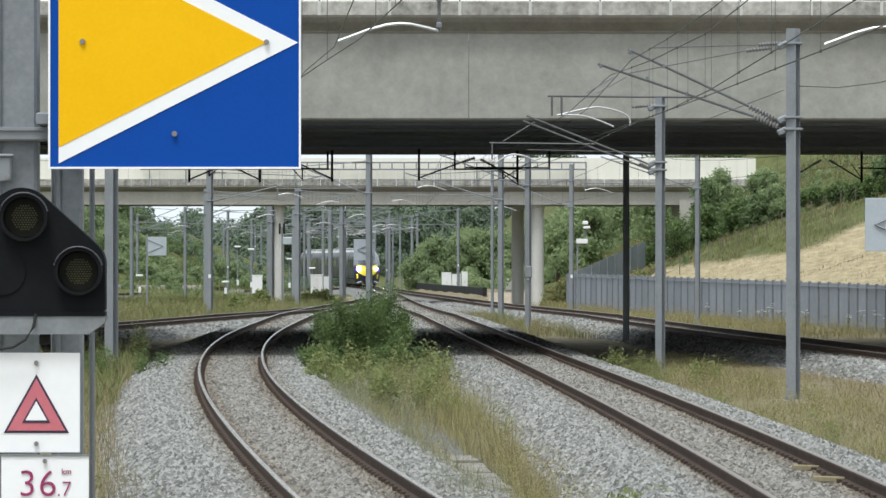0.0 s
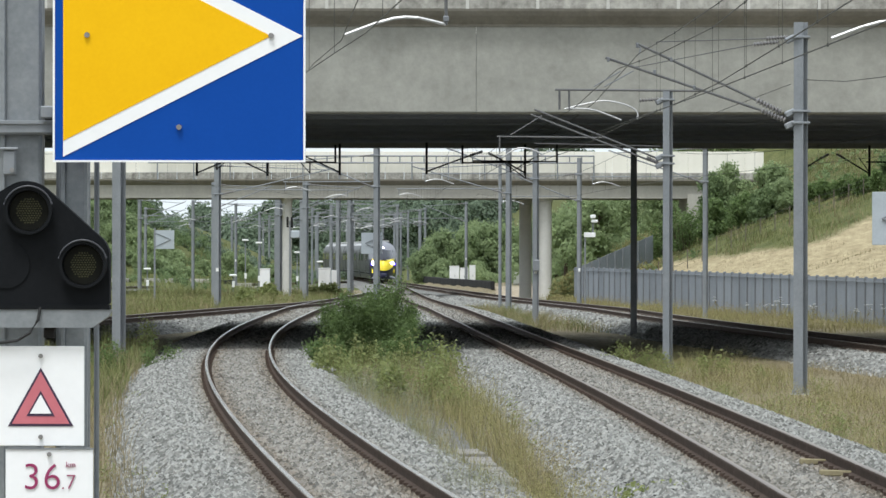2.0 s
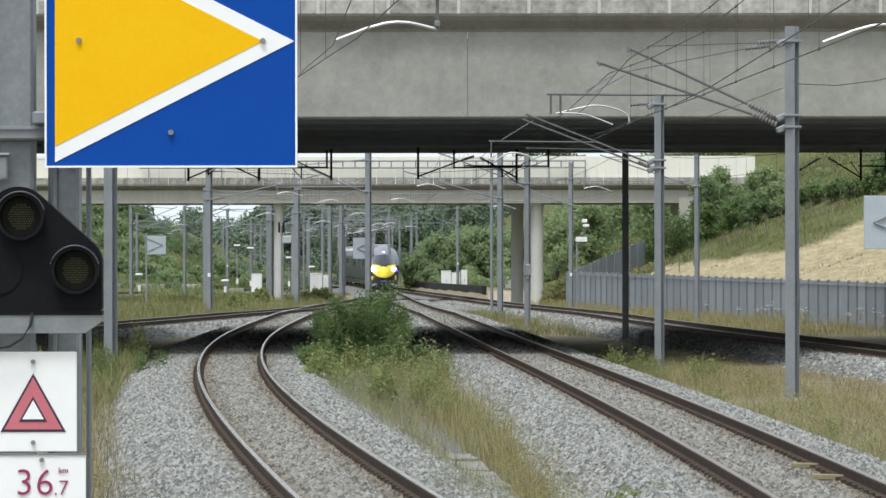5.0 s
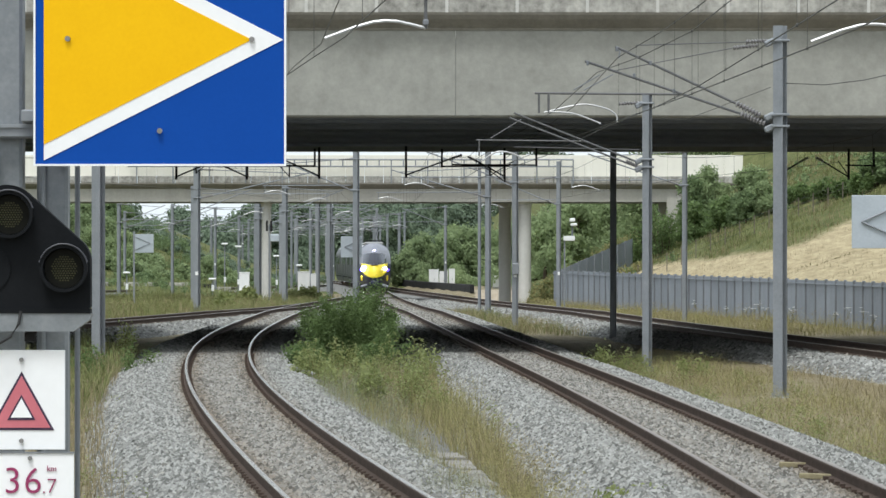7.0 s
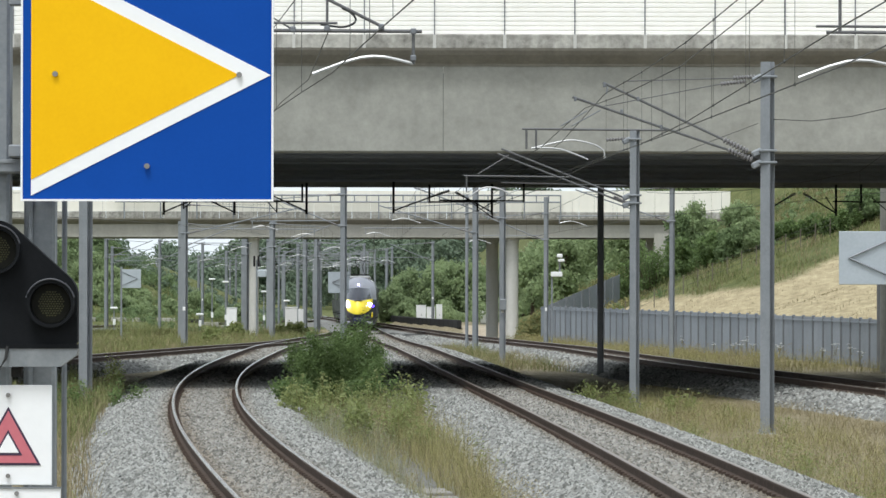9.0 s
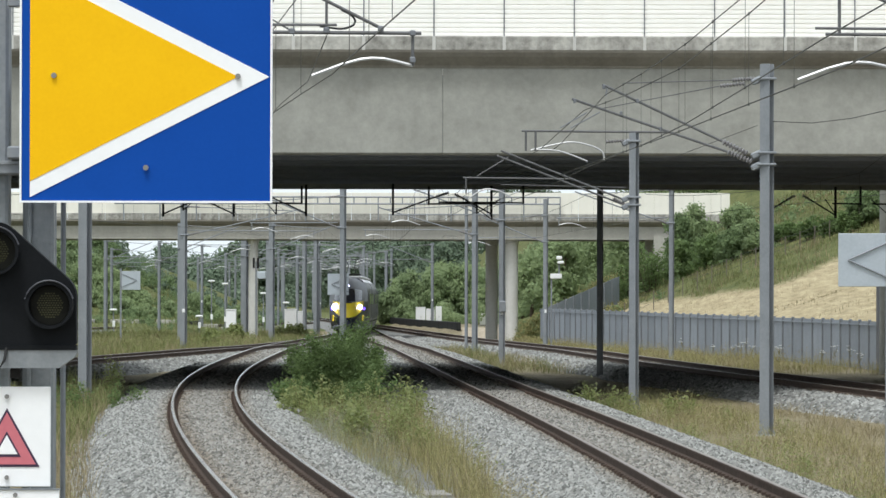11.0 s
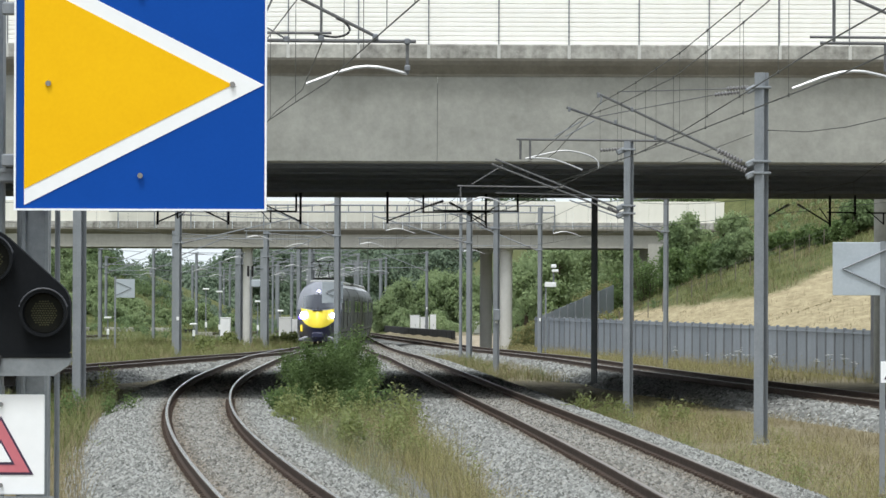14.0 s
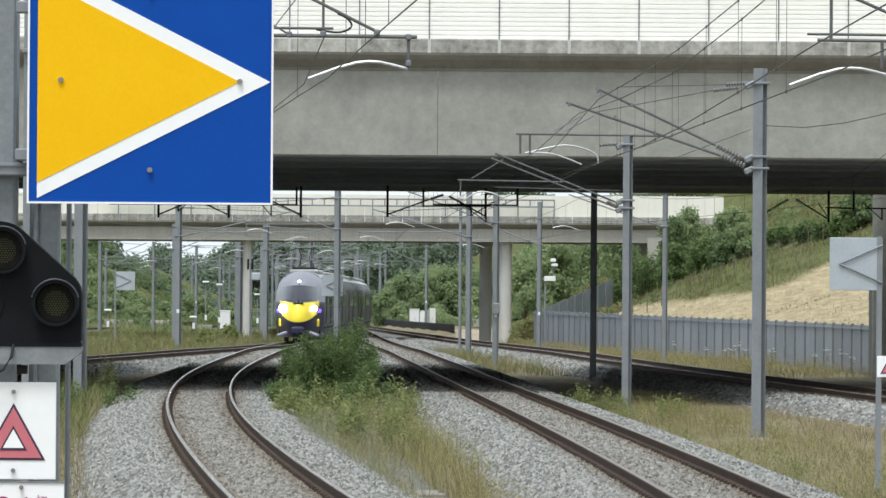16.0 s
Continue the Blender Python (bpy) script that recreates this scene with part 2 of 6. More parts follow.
PALE_TIMBER = material("fresh pale timber", (0.20, 0.17, 0.10), (0.34, 0.30, 0.19), 5.0, 0.85, fine=30)
TIMBER = material("weathered timber", (0.11, 0.095, 0.075), (0.21, 0.185, 0.15), 6.0, 0.9, fine=30)


# ---- building helpers ----
class Shape:
    """Collects vertices and faces of one mesh."""

    def __init__(self):
        self.v, self.f = [], []

    def add(self, verts, faces):
        o = len(self.v)
        self.v += [tuple(p) for p in verts]
        self.f += [tuple(i + o for i in f) for f in faces]
        return self

    def box(self, c, s, m=None, bevel=0.0):
        x, y, z = s[0] / 2, s[1] / 2, s[2] / 2
        if bevel:
            b = min(bevel, 0.45 * min(s))
            ring = [(x - b, -y), (x, -y + b), (x, y - b), (x - b, y), (-x + b, y), (-x, y - b), (-x, -y + b), (-x + b, -y)]
            vs = [(px * (1 - k * b / x), py * (1 - k * b / y), pz) for pz, k in ((-z, 1), (-z + b, 0), (z - b, 0), (z, 1)) for px, py in ring]
            fs = [tuple(range(7, -1, -1)), tuple(range(24, 32))]
            fs += [(k * 8 + i, k * 8 + (i + 1) % 8, k * 8 + 8 + (i + 1) % 8, k * 8 + 8 + i) for k in range(3) for i in range(8)]
        else:
            vs = [(sx * x, sy * y, sz * z) for sz in (-1, 1) for sx, sy in ((-1, -1), (1, -1), (1, 1), (-1, 1))]
            fs = [(3, 2, 1, 0), (4, 5, 6, 7), (0, 1, 5, 4), (1, 2, 6, 5), (2, 3, 7, 6), (3, 0, 4, 7)]
        m = m or Matrix.Identity(4)
        c = Vector(c)
        return self.add([c + (m @ Vector(p)) for p in vs], fs)

    def tube(self, points, r, n=6, caps=True, radii=None):
        ps = [Vector(p) for p in points]
        vs, fs = [], []
        for i, p in enumerate(ps):
            d = (ps[min(i + 1, len(ps) - 1)] - ps[max(i - 1, 0)]).normalized()
            up = Vector((0, 0, 1)) if abs(d.z) < 0.9 else Vector((1, 0, 0))
            a = d.cross(up).normalized()
            b = a.cross(d)
            q = radii[i] if radii else r
            vs += [p + q * (math.cos(2 * math.pi * k / n) * a + math.sin(2 * math.pi * k / n) * b) for k in range(n)]
        for i in range(len(ps) - 1):
            fs += [(i * n + k, i * n + (k + 1) % n, (i + 1) * n + (k + 1) % n, (i + 1) * n + k) for k in range(n)]
        if caps:
            fs += [tuple(range(n - 1, -1, -1)), tuple((len(ps) - 1) * n + k for k in range(n))]
        return self.add(vs, fs)

    def plate(self, outline, y0, y1):
        """An outline in x, z pushed through from y0 to y1."""
        n = len(outline)
        vs = [(x, y, z) for y in (y0, y1) for x, z in outline]
        fs = [tuple(range(n)), tuple(range(2 * n - 1, n - 1, -1))]
        fs += [(i, i + n, (i + 1) % n + n, (i + 1) % n) for i in range(n)]
        return self.add(vs, fs)

    def loft(self, rings, closed=True, caps=True):
        n = len(rings[0])
        vs = [p for r in rings for p in r]
        fs = []
        for i in range(len(rings) - 1):
            fs += [(i * n + k, i * n + (k + 1) % n, (i + 1) * n + (k + 1) % n, (i + 1) * n + k) for k in range(n if closed else n - 1)]
        if caps:
            fs += [tuple(range(n - 1, -1, -1)), tuple((len(rings) - 1) * n + k for k in range(n))]
        return self.add(vs, fs)

    def mesh(self, name, mat, smooth=False):
        me = bpy.data.meshes.new(name)
        me.from_pydata(self.v, [], self.f)
        bm = bmesh.new()
        bm.from_mesh(me)
        bmesh.ops.recalc_face_normals(bm, faces=bm.faces)
        bm.to_mesh(me)
        bm.free()
        me.materials.append(mat)
        if smooth:
            me.polygons.foreach_set("use_smooth", [True] * len(me.polygons))
            me.set_sharp_from_angle(angle=radians(35))
        return me


def part(name, shape, mat, parent=None, label="", smooth=False):
    ob = new(name, shape.mesh(name, mat, smooth))
    if parent is not None:
        ob.parent = parent
    return tagged(ob, label)


def thing(name, m, label, category, group="", kind=""):
    ob = new(name)
    ob.matrix_basis = m
    return tagged(ob, label, category, group, kind)


def mass(name, verts, per, mat, parent=None):
    """Many loose triangles or quads: verts is an array of (count * per, 3)."""
    count = len(verts) // per
    me = bpy.data.meshes.new(name)
    me.vertices.add(len(verts))
    me.vertices.foreach_set("co", np.asarray(verts, dtype=np.float32).ravel())
    me.loops.add(len(verts))
    me.loops.foreach_set("vertex_index", np.arange(len(verts), dtype=np.int32))
    me.polygons.add(count)
    me.polygons.foreach_set("loop_start", np.arange(count, dtype=np.int32) * per)
    me.update(calc_edges=True)
    me.validate()
    me.materials.append(mat)
    ob = new(name, me)
    if parent is not None:
        ob.parent = parent
    return ob


def leaves(rng, centres, size, droop=0.3):
    """A pointed quad leaf at each centre, turned at random."""
    n = len(centres)
    a = rng.normal(size=(n, 3))
    a[:, 2] *= 0.6
    a /= np.linalg.norm(a, axis=1)[:, None]
    b = np.cross(a, rng.normal(size=(n, 3)))
    b /= np.linalg.norm(b, axis=1)[:, None]
    s = size * rng.uniform(0.6, 1.3, (n, 1))
    q = np.stack([centres - a * s, centres + b * s * 0.45, centres + a * s, centres - b * s * 0.45], 1)
    q[:, 2, 2] -= droop * s[:, 0]
    return q.reshape(-1, 3)


def clump_leaves(rng, centres, radii, count, size, flat=0.85, floor=None):
    """Leaves on the outside of rounded clumps, each facing outwards within a wide scatter."""
    c, r = np.asarray(centres, float), np.asarray(radii, float)
    pick = rng.choice(len(c), count, p=r ** 2 / np.sum(r ** 2))
    d = rng.normal(size=(count, 3))
    d /= np.linalg.norm(d, axis=1)[:, None]
    p = c[pick] + d * r[pick][:, None] * rng.normal(0.84, 0.27, (count, 1)) * np.array([[1, 1, flat]])
    n = d + 0.55 * rng.normal(size=(count, 3))
    n /= np.linalg.norm(n, axis=1)[:, None]
    a = np.cross(n, rng.normal(size=(count, 3)))
    a /= np.linalg.norm(a, axis=1)[:, None]
    b = np.cross(n, a)
    s = size * rng.uniform(0.6, 1.35, (count, 1))
    if floor is not None:
        p[:, 2] = np.maximum(p[:, 2], floor)
    return np.stack([p - a * s, p + b * s * 0.55, p + a * s, p - b * s * 0.55], 1).reshape(-1, 3)


# ---- the lie of the land and of the tracks ----
def curve_through(knots):
    ys = np.array([k[0] for k in knots], float)
    xs = np.array([k[1] for k in knots], float)
    fine = np.arange(ys[0], ys[-1] + 0.1, 2.0)
    x = np.interp(fine, ys, xs)
    for _ in range(3):
        pad = np.concatenate([2 * x[0] - x[7:0:-1], x, 2 * x[-1] - x[-2:-9:-1]])
        x = np.convolve(pad, np.ones(15) / 15, "valid")
    return fine, x


TRACK_A = curve_through([(30, 1.1), (52, -0.83), (64, -1.77), (75, -2.62), (90, -3.66), (112, -4.95), (128, -5.55), (149, -6.15), (165, -6.32),
                         (202, -6.33), (233, -6.22), (260, -6.06), (281, -5.7), (310, -5.1), (332, -4.7), (365, -4.3), (395, -4.4),
                         (440, -5.6), (490, -7.4), (540, -10.4), (600, -15.5), (660, -22), (760, -35), (900, -56)])
TRACK_B = curve_through([(30, 4.6), (60, 4.2), (75, 3.84), (90, 3.45), (107, 2.97), (134, 2.06), (160, 1.33), (202, 0.02), (246, -1.25),
                         (300, -2.45), (350, -3.45), (395, -4.3), (440, -5.5), (470, -6.5)])
TRACK_C = curve_through([(40, 16.6), (100, 14.0), (133, 12.0), (159, 9.7), (193, 7.5), (233, 5.6), (294, 2.65), (338, 0.9), (383, -1.2), (430, -3.7), (470, -6.0)])
TRACK_D = curve_through([(60, -24.5), (120, -19.0), (160, -14.6), (181, -12.1), (205, -9.2), (228, -7.05), (242, -6.5), (256, -6.3), (272, -6.0)])


TRACK_E = curve_through([(330, -38), (372, -31.5), (395, -27.0), (425, -19.5), (450, -14.0), (480, -9.8)])


def track_x(track, y):
    return float(np.interp(y, track[0], track[1]))


def fall(y):
    """The line falls gently away beyond the first bridge."""
    return float(np.interp(y, [0, 210, 281, 340, 395, 490, 700, 3000], [0, 0, -0.31, -0.5, -0.64, -0.75, -1.0, -1.0]))


def fence_x(y):
    return float(np.interp(y, [150, 201, 300, 420], [21.2, 16.5, 7.6, 7.0]))


def wall_x(y):
    """The line of the low wall beyond the outer track."""
    return float(np.interp(y, [350, 430, 460], [3.25, -2.0, -3.7]))


def straw_line(x, y):
    """Height up to which the bank is covered with cut straw."""
    return float(np.interp(x, [12.3, 15.2, 19.7, 21.7, 24.0, 30.0], [1.45, 2.0, 2.68, 3.5, 4.45, 6.6])) + 0.35 * noise.noise((x * 0.3, y * 0.12, 1.0))


def smooth_step(a, b, v):
    """From 0 at a to 1 at b, evenly rounded; a may lie above b."""
    u = min(1.0, max(0.0, (v - a) / (b - a)))
    return u * u * (3 - 2 * u)


def ground_z(x, y):
    z = -0.52 + fall(y) + 0.07 * noise.noise((x * 0.25, y * 0.12, 3.0))
    out = x - fence_x(y) - 0.6
    if out > 0:
        steep = 0.30 + 0.24 * smooth_step(262, 318, y)
        z += min(9.9 + 0.02 * out, out * steep) * smooth_step(90, 190, y) * (1 - 0.35 * smooth_step(345, 420, y))
        z += 0.5 * noise.noise((x * 0.12, y * 0.1, 8.0)) * min(1, out / 4)
        z += 3.0 * smooth_step(338, 366, y) * smooth_step(15, 23, x)
    left = -14 - x
    if left > 0:
        z += 0.7 * smooth_step(1, 6, left) * smooth_step(385, 415, y) + min(6.0, 0.42 * max(0, left - 5.5)) * smooth_step(436, 490, y) * (1 - smooth_step(640, 720, y))
    if y > 352 and x < 40:
        z += 0.68 * smooth_step(350, 356, y) * smooth_step(wall_x(y) - 1.5, wall_x(y) - 0.3, x)
    if y > 420:
        z += (1.0 if x < -12 else 4.0) * smooth_step(420, 900, y) * smooth_step(8, 60, abs(x + 12)) + 7.0 * smooth_step(720, 1300, y) * (1 - 0.8 * smooth_step(-12, -45, x) if x > -130 else 0.2)
    return z


def ballast_profile(c):
    """Height of the ballast over the rail tops' level at c metres from a track's middle."""
    c = abs(c)
    if c < 1.75:
        return -0.20
    return -0.20 - (c - 1.75) * 0.36


# ---- ground, ballast, rails ----
def spaced(stops):
    out = []
    for a, b, s in stops:
        out += list(np.arange(a, b, s))
    return out + [stops[-1][1]]


def build_ground():
    xs = spaced([(-900, -120, 60), (-120, -40, 8), (-40, -22, 2), (-22, 30, 0.8), (30, 60, 3), (60, 120, 10), (120, 900, 60)])
    ys = spaced([(-80, 30, 10), (30, 140, 1.6), (140, 460, 3.2), (460, 900, 20), (900, 4000, 200)])
    s = Shape()
    n = len(xs)
    s.v = [(x, y, ground_z(x, y)) for y in ys for x in xs]
    s.f = [(j * n + i, j * n + i + 1, (j + 1) * n + i + 1, (j + 1) * n + i) for j in range(len(ys) - 1) for i in range(n - 1)]
    me = bpy.data.meshes.new("ground")
    me.from_pydata(s.v, [], s.f)
    me.polygons.foreach_set("use_smooth", [True] * len(me.polygons))
    me.materials.append(LAND)
    cover = {k: [] for k in ("green", "straw", "sand", "stony")}
    for x, y, z in s.v:
        out = x - fence_x(y)
        low = straw_line(x, y) - z
        straw = min(1.0, max(0.0, 0.5 + 0.9 * low)) if out > 0.3 and 100 < y < 300 else 0.0
        cover["straw"].append(straw)
        cover["green"].append(1.0 if out > 0.3 or y > 430 or x < -14 else 0.25)
        cover["sand"].append(1.0 if 300 < y < 380 and 3.2 < x < 7.5 else 0.0)
        cover["stony"].append(1.0 if y < 400 and track_x(TRACK_A, y) < x < track_x(TRACK_B, y) + 1.0 else 0.0)
    for k, values in cover.items():
        me.attributes.new(k, "FLOAT", "POINT").data.foreach_set("value", values)
    tagged(new("ground", me), "dry grassy railway ground with a straw-covered bank", "ground", kind="structure")


build_ground()


def ballast_bed(track, y0, y1, step):
    s = Shape()
    across = [-3.4, -3.0, -2.6, -2.2, -1.9, -1.6, -1.3, -1.05, -0.85, -0.65, -0.4, -0.15, 0.15, 0.4, 0.65, 0.85, 1.05, 1.3, 1.6, 1.9, 2.2, 2.6, 3.0, 3.4]
    ys = list(np.arange(y0, y1, step)) + [y1]
    n = len(across)
    for y in ys:
        x0 = track_x(track, y)
        for c in across:
            bumpy = 0.025 * noise.noise((x0 + c, y * 0.8, 0.0)) + 0.015 * noise.noise(((x0 + c) * 4, y * 3, 5.0))
            s.v.append((x0 + c, y, ballast_profile(c) + bumpy + fall(y)))
    s.f = [(j * n + i, j * n + i + 1, (j + 1) * n + i + 1, (j + 1) * n + i) for j in range(len(ys) - 1) for i in range(n - 1)]
    ob = part("ballast", s, BALLAST, smooth=True)
    rust = ob.data.attributes.new("rust", "FLOAT", "POINT")
    stain = []
    for y in ys:
        for c in across:
            near = min(abs(abs(c) - 0.75) / 0.5, 1.0)
            stain.append(max(0.0, (0.75 if abs(c) < 0.75 else 1.0) * (1 - near) + (0.35 if abs(c) < 0.9 else 0.0)) * (0.75 + 0.5 * noise.noise((c, y * 0.4, 2.0))))
    rust.data.foreach_set("value", stain)
    return tagged(ob, "pale grey granite ballast bed under a track", "ballast", kind="structure")


ballast_bed(TRACK_A, 34, 640, 0.9)
ballast_bed(TRACK_B, 34, 425, 0.9)
ballast_bed(TRACK_C, 60, 455, 1.5)
ballast_bed(TRACK_D, 90, 250, 1.5)
ballast_bed(TRACK_E, 332, 470, 2.0)


def stones():
    """Loose stones lying on the nearest stretch of ballast."""
    rng = np.random.default_rng(4)
    vs, count, stain = [], 0, []
    for track, n, y0, y1 in ((TRACK_A, 72000, 46, 150), (TRACK_B, 72000, 46, 150), (TRACK_C, 26000, 100, 190), (TRACK_A, 22000, 140, 250), (TRACK_D, 16000, 140, 245), (TRACK_B, 22000, 140, 250), (TRACK_B, 16000, 245, 340), (TRACK_C, 20000, 185, 320)):
        y = y0 + (y1 - y0) * ((1 - np.sqrt(1 - rng.random(n))) if y0 < 60 else rng.random(n))
        c = rng.uniform(-3.1, 3.1, n)
        keep = np.abs(np.abs(c) - 0.752) > 0.095
        y, c = y[keep], c[keep]
        x = np.interp(y, track[0], track[1]) + c
        ac = np.abs(c)
        level = np.interp(y, [0, 210, 281, 340], [0, 0, -0.31, -0.5])
        z = np.where(ac < 1.75, -0.20, -0.20 - (ac - 1.75) * 0.36) - 0.004 + level
        r = rng.uniform(0.022, 0.058, len(y)) * (1.5 if y0 > 60 else 1.0)
        turn = rng.uniform(0, 6.28, len(y))
        pts = []
        for k in range(4):
            q = r * rng.uniform(0.7, 1.3, len(y))
            pts.append(np.stack([x + q * np.cos(turn + k * 1.57), y + q * np.sin(turn + k * 1.57), z - 0.01 + r * rng.uniform(-0.2, 0.5, len(y))], 1))
        pts.append(np.stack([x + r * rng.uniform(-0.5, 0.5, len(y)), y + r * rng.uniform(-0.5, 0.5, len(y)), z + r * rng.uniform(0.5, 1.1, len(y))], 1))
        vs.append(np.stack(pts, 1).reshape(-1, 3))
        near = np.minimum(np.abs(ac - 0.75) / 0.45, 1.0)
        f = np.clip((1 - near) * np.where(ac < 0.75, 0.8, 1.0) + np.where(ac < 0.9, 0.4, 0.0) + rng.normal(0, 0.12, len(y)), 0, 1)
        stain.append(np.repeat(f, 5))
        count += len(y)
    v = np.concatenate(vs)
    base = np.arange(count)[:, None] * 5
    tri = np.concatenate([base + np.array([[k, (k + 1) % 4, 4]]) for k in range(4)], 1).reshape(-1)
    me = bpy.data.meshes.new("ballast_stones")
    me.vertices.add(len(v))
    me.vertices.foreach_set("co", v.astype(np.float32).ravel())
    me.loops.add(len(tri))
    me.loops.foreach_set("vertex_index", tri.astype(np.int32))
    me.polygons.add(len(tri) // 3)
    me.polygons.foreach_set("loop_start", np.arange(len(tri) // 3, dtype=np.int32) * 3)
    me.update(calc_edges=True)
    me.attributes.new("rust", "FLOAT", "POINT").data.foreach_set("value", np.concatenate(stain).astype(np.float32))
    me.materials.append(STONE)
    tagged(new("ballast_stones", me), "loose grey granite stones on the ballast bed", "ballast", kind="stuff")


stones()


def rails(track, y0, y1, name, shiny=False):
    profile = [(-0.07, -0.172), (0.07, -0.172), (0.07, -0.155), (0.012, -0.135), (0.012, -0.05), (0.036, -0.04), (0.036, -0.008), (0.03, -0.001), (-0.03, -0.001), (-0.036, -0.008), (-0.036, -0.04),
               (-0.012, -0.05), (-0.012, -0.135), (-0.07, -0.155)]
    ys = np.arange(y0, y1 + 0.1, 2.0)
    t = thing(name, Matrix.Identity(4), "pair of rusty steel rails with worn shiny heads", "railway track", kind="structure")
    for side in (-0.7525, 0.7525):
        s, top, band = Shape(), Shape(), Shape()
        rings, crown, strip = [], [], []
        for y in ys:
            x0, x1 = track_x(track, y - 1), track_x(track, y + 1)
            d = Vector((x1 - x0, 2.0)).normalized()
            cx, cy = track_x(track, y) + side * d.y, y - side * d.x
            z = fall(y)
            rings.append([(cx + px * d.y, cy - px * d.x, z + pz) for px, pz in profile])
            crown.append([(cx + px * d.y, cy - px * d.x, z + pz) for px, pz in ((-0.037, -0.010), (-0.029, 0.001), (-0.018, 0.004), (0.018, 0.004), (0.029, 0.001), (0.037, -0.010))])
            strip.append([(cx + px * d.y, cy - px * d.x, z + pz) for px, pz in ((-0.033, -0.002), (-0.027, 0.006), (0.014, 0.007), (0.017, 0.002))])
        s.loft(rings)
        top.loft(crown)
        band.loft(strip)
        rail = part("rail", s, RAIL_SIDE, t)
        part("rail_head", top, RAIL_DULL, rail, "brown rail head")
        if shiny:
            part("running_band", band, RAIL_TOP, rail, "polished running band")
    return t


def sleepers(track, parent, y0, y1):
    """Concrete sleepers bedded nearly flush in the stones."""
    me = Shape().box((0, 0, -0.1), (2.5, 0.24, 0.2), bevel=0.03).mesh("sleeper", SLEEPER)
    for y in np.arange(y0, y1, 0.65):
        o = new("sleeper", me)
        o.parent = parent
        o.matrix_basis = pose(track_x(track, y), y, fall(y) - 0.192, 0, 0, -math.degrees(math.atan2(track_x(track, y + 1) - track_x(track, y - 1), 2.0)))


sleepers(TRACK_A, rails(TRACK_A, 34, 640, "track_curved", True), 44, 150)
sleepers(TRACK_B, rails(TRACK_B, 34, 440, "track_straight"), 44, 150)
rails(TRACK_C, 60, 466, "track_outer")
rails(TRACK_D, 90, 262, "track_branch")
rails(TRACK_E, 332, 476, "track_yard")


def rail_clips(track, y0, y1):
    """Spring clips and pads that hold the rail foot, two at each sleeper."""
    quads = []
    for y in np.arange(y0, y1, 0.65):
        d = Vector((track_x(track, y + 1) - track_x(track, y - 1), 2.0)).normalized()
        for side in (-0.7525, 0.7525):
            for off in (-0.09, 0.09):
                cx, cy = track_x(track, y) + (side + off) * d.y, y - (side + off) * d.x
                b = [Vector((cx + sx * 0.03 * d.y + sy * 0.07 * d.x, cy - sx * 0.03 * d.x + sy * 0.07 * d.y, fall(y) + z)) for z in (-0.21, -0.14) for sx, sy in ((-1, -1), (1, -1), (1, 1), (-1, 1))]
                for f in ((4, 5, 6, 7), (0, 1, 5, 4), (1, 2, 6, 5), (2, 3, 7, 6), (3, 0, 4, 7)):
                    quads.extend(b[i] for i in f)
    tagged(mass("rail_clips", np.array([tuple(v) for v in quads]), 4, RAIL_SIDE), "small rusty clips along the foot of the rails", "rail clips", kind="stuff")


rail_clips(TRACK_A, 44, 130)
rail_clips(TRACK_B, 44, 130)


# ---- the road bridges ----
def beam_along(y0, y1, z0, z1, x0, x1, s):
    return s.box(((x0 + x1) / 2, (y0 + y1) / 2, (z0 + z1) / 2), (x1 - x0, y1 - y0, z1 - z0))


def ribbed_panel(width, z0, z1, pitch):
    """A sound-barrier panel with horizontal ribs, its front towards -y, its foot at z0."""
    s = Shape()
    n = int((z1 - z0) / pitch)
    prof = []
    for i in range(n):
        z = z0 + i * pitch
        prof += [(0.0, z), (0.0, z + pitch * 0.62), (0.022, z + pitch * 0.7), (0.022, z + pitch * 0.92)]
    prof += [(0.0, z1), (0.09, z1), (0.09, z0)]
    rings = [[(x, y, z) for y, z in prof] for x in (-width / 2, width / 2)]
    return s.loft(rings)


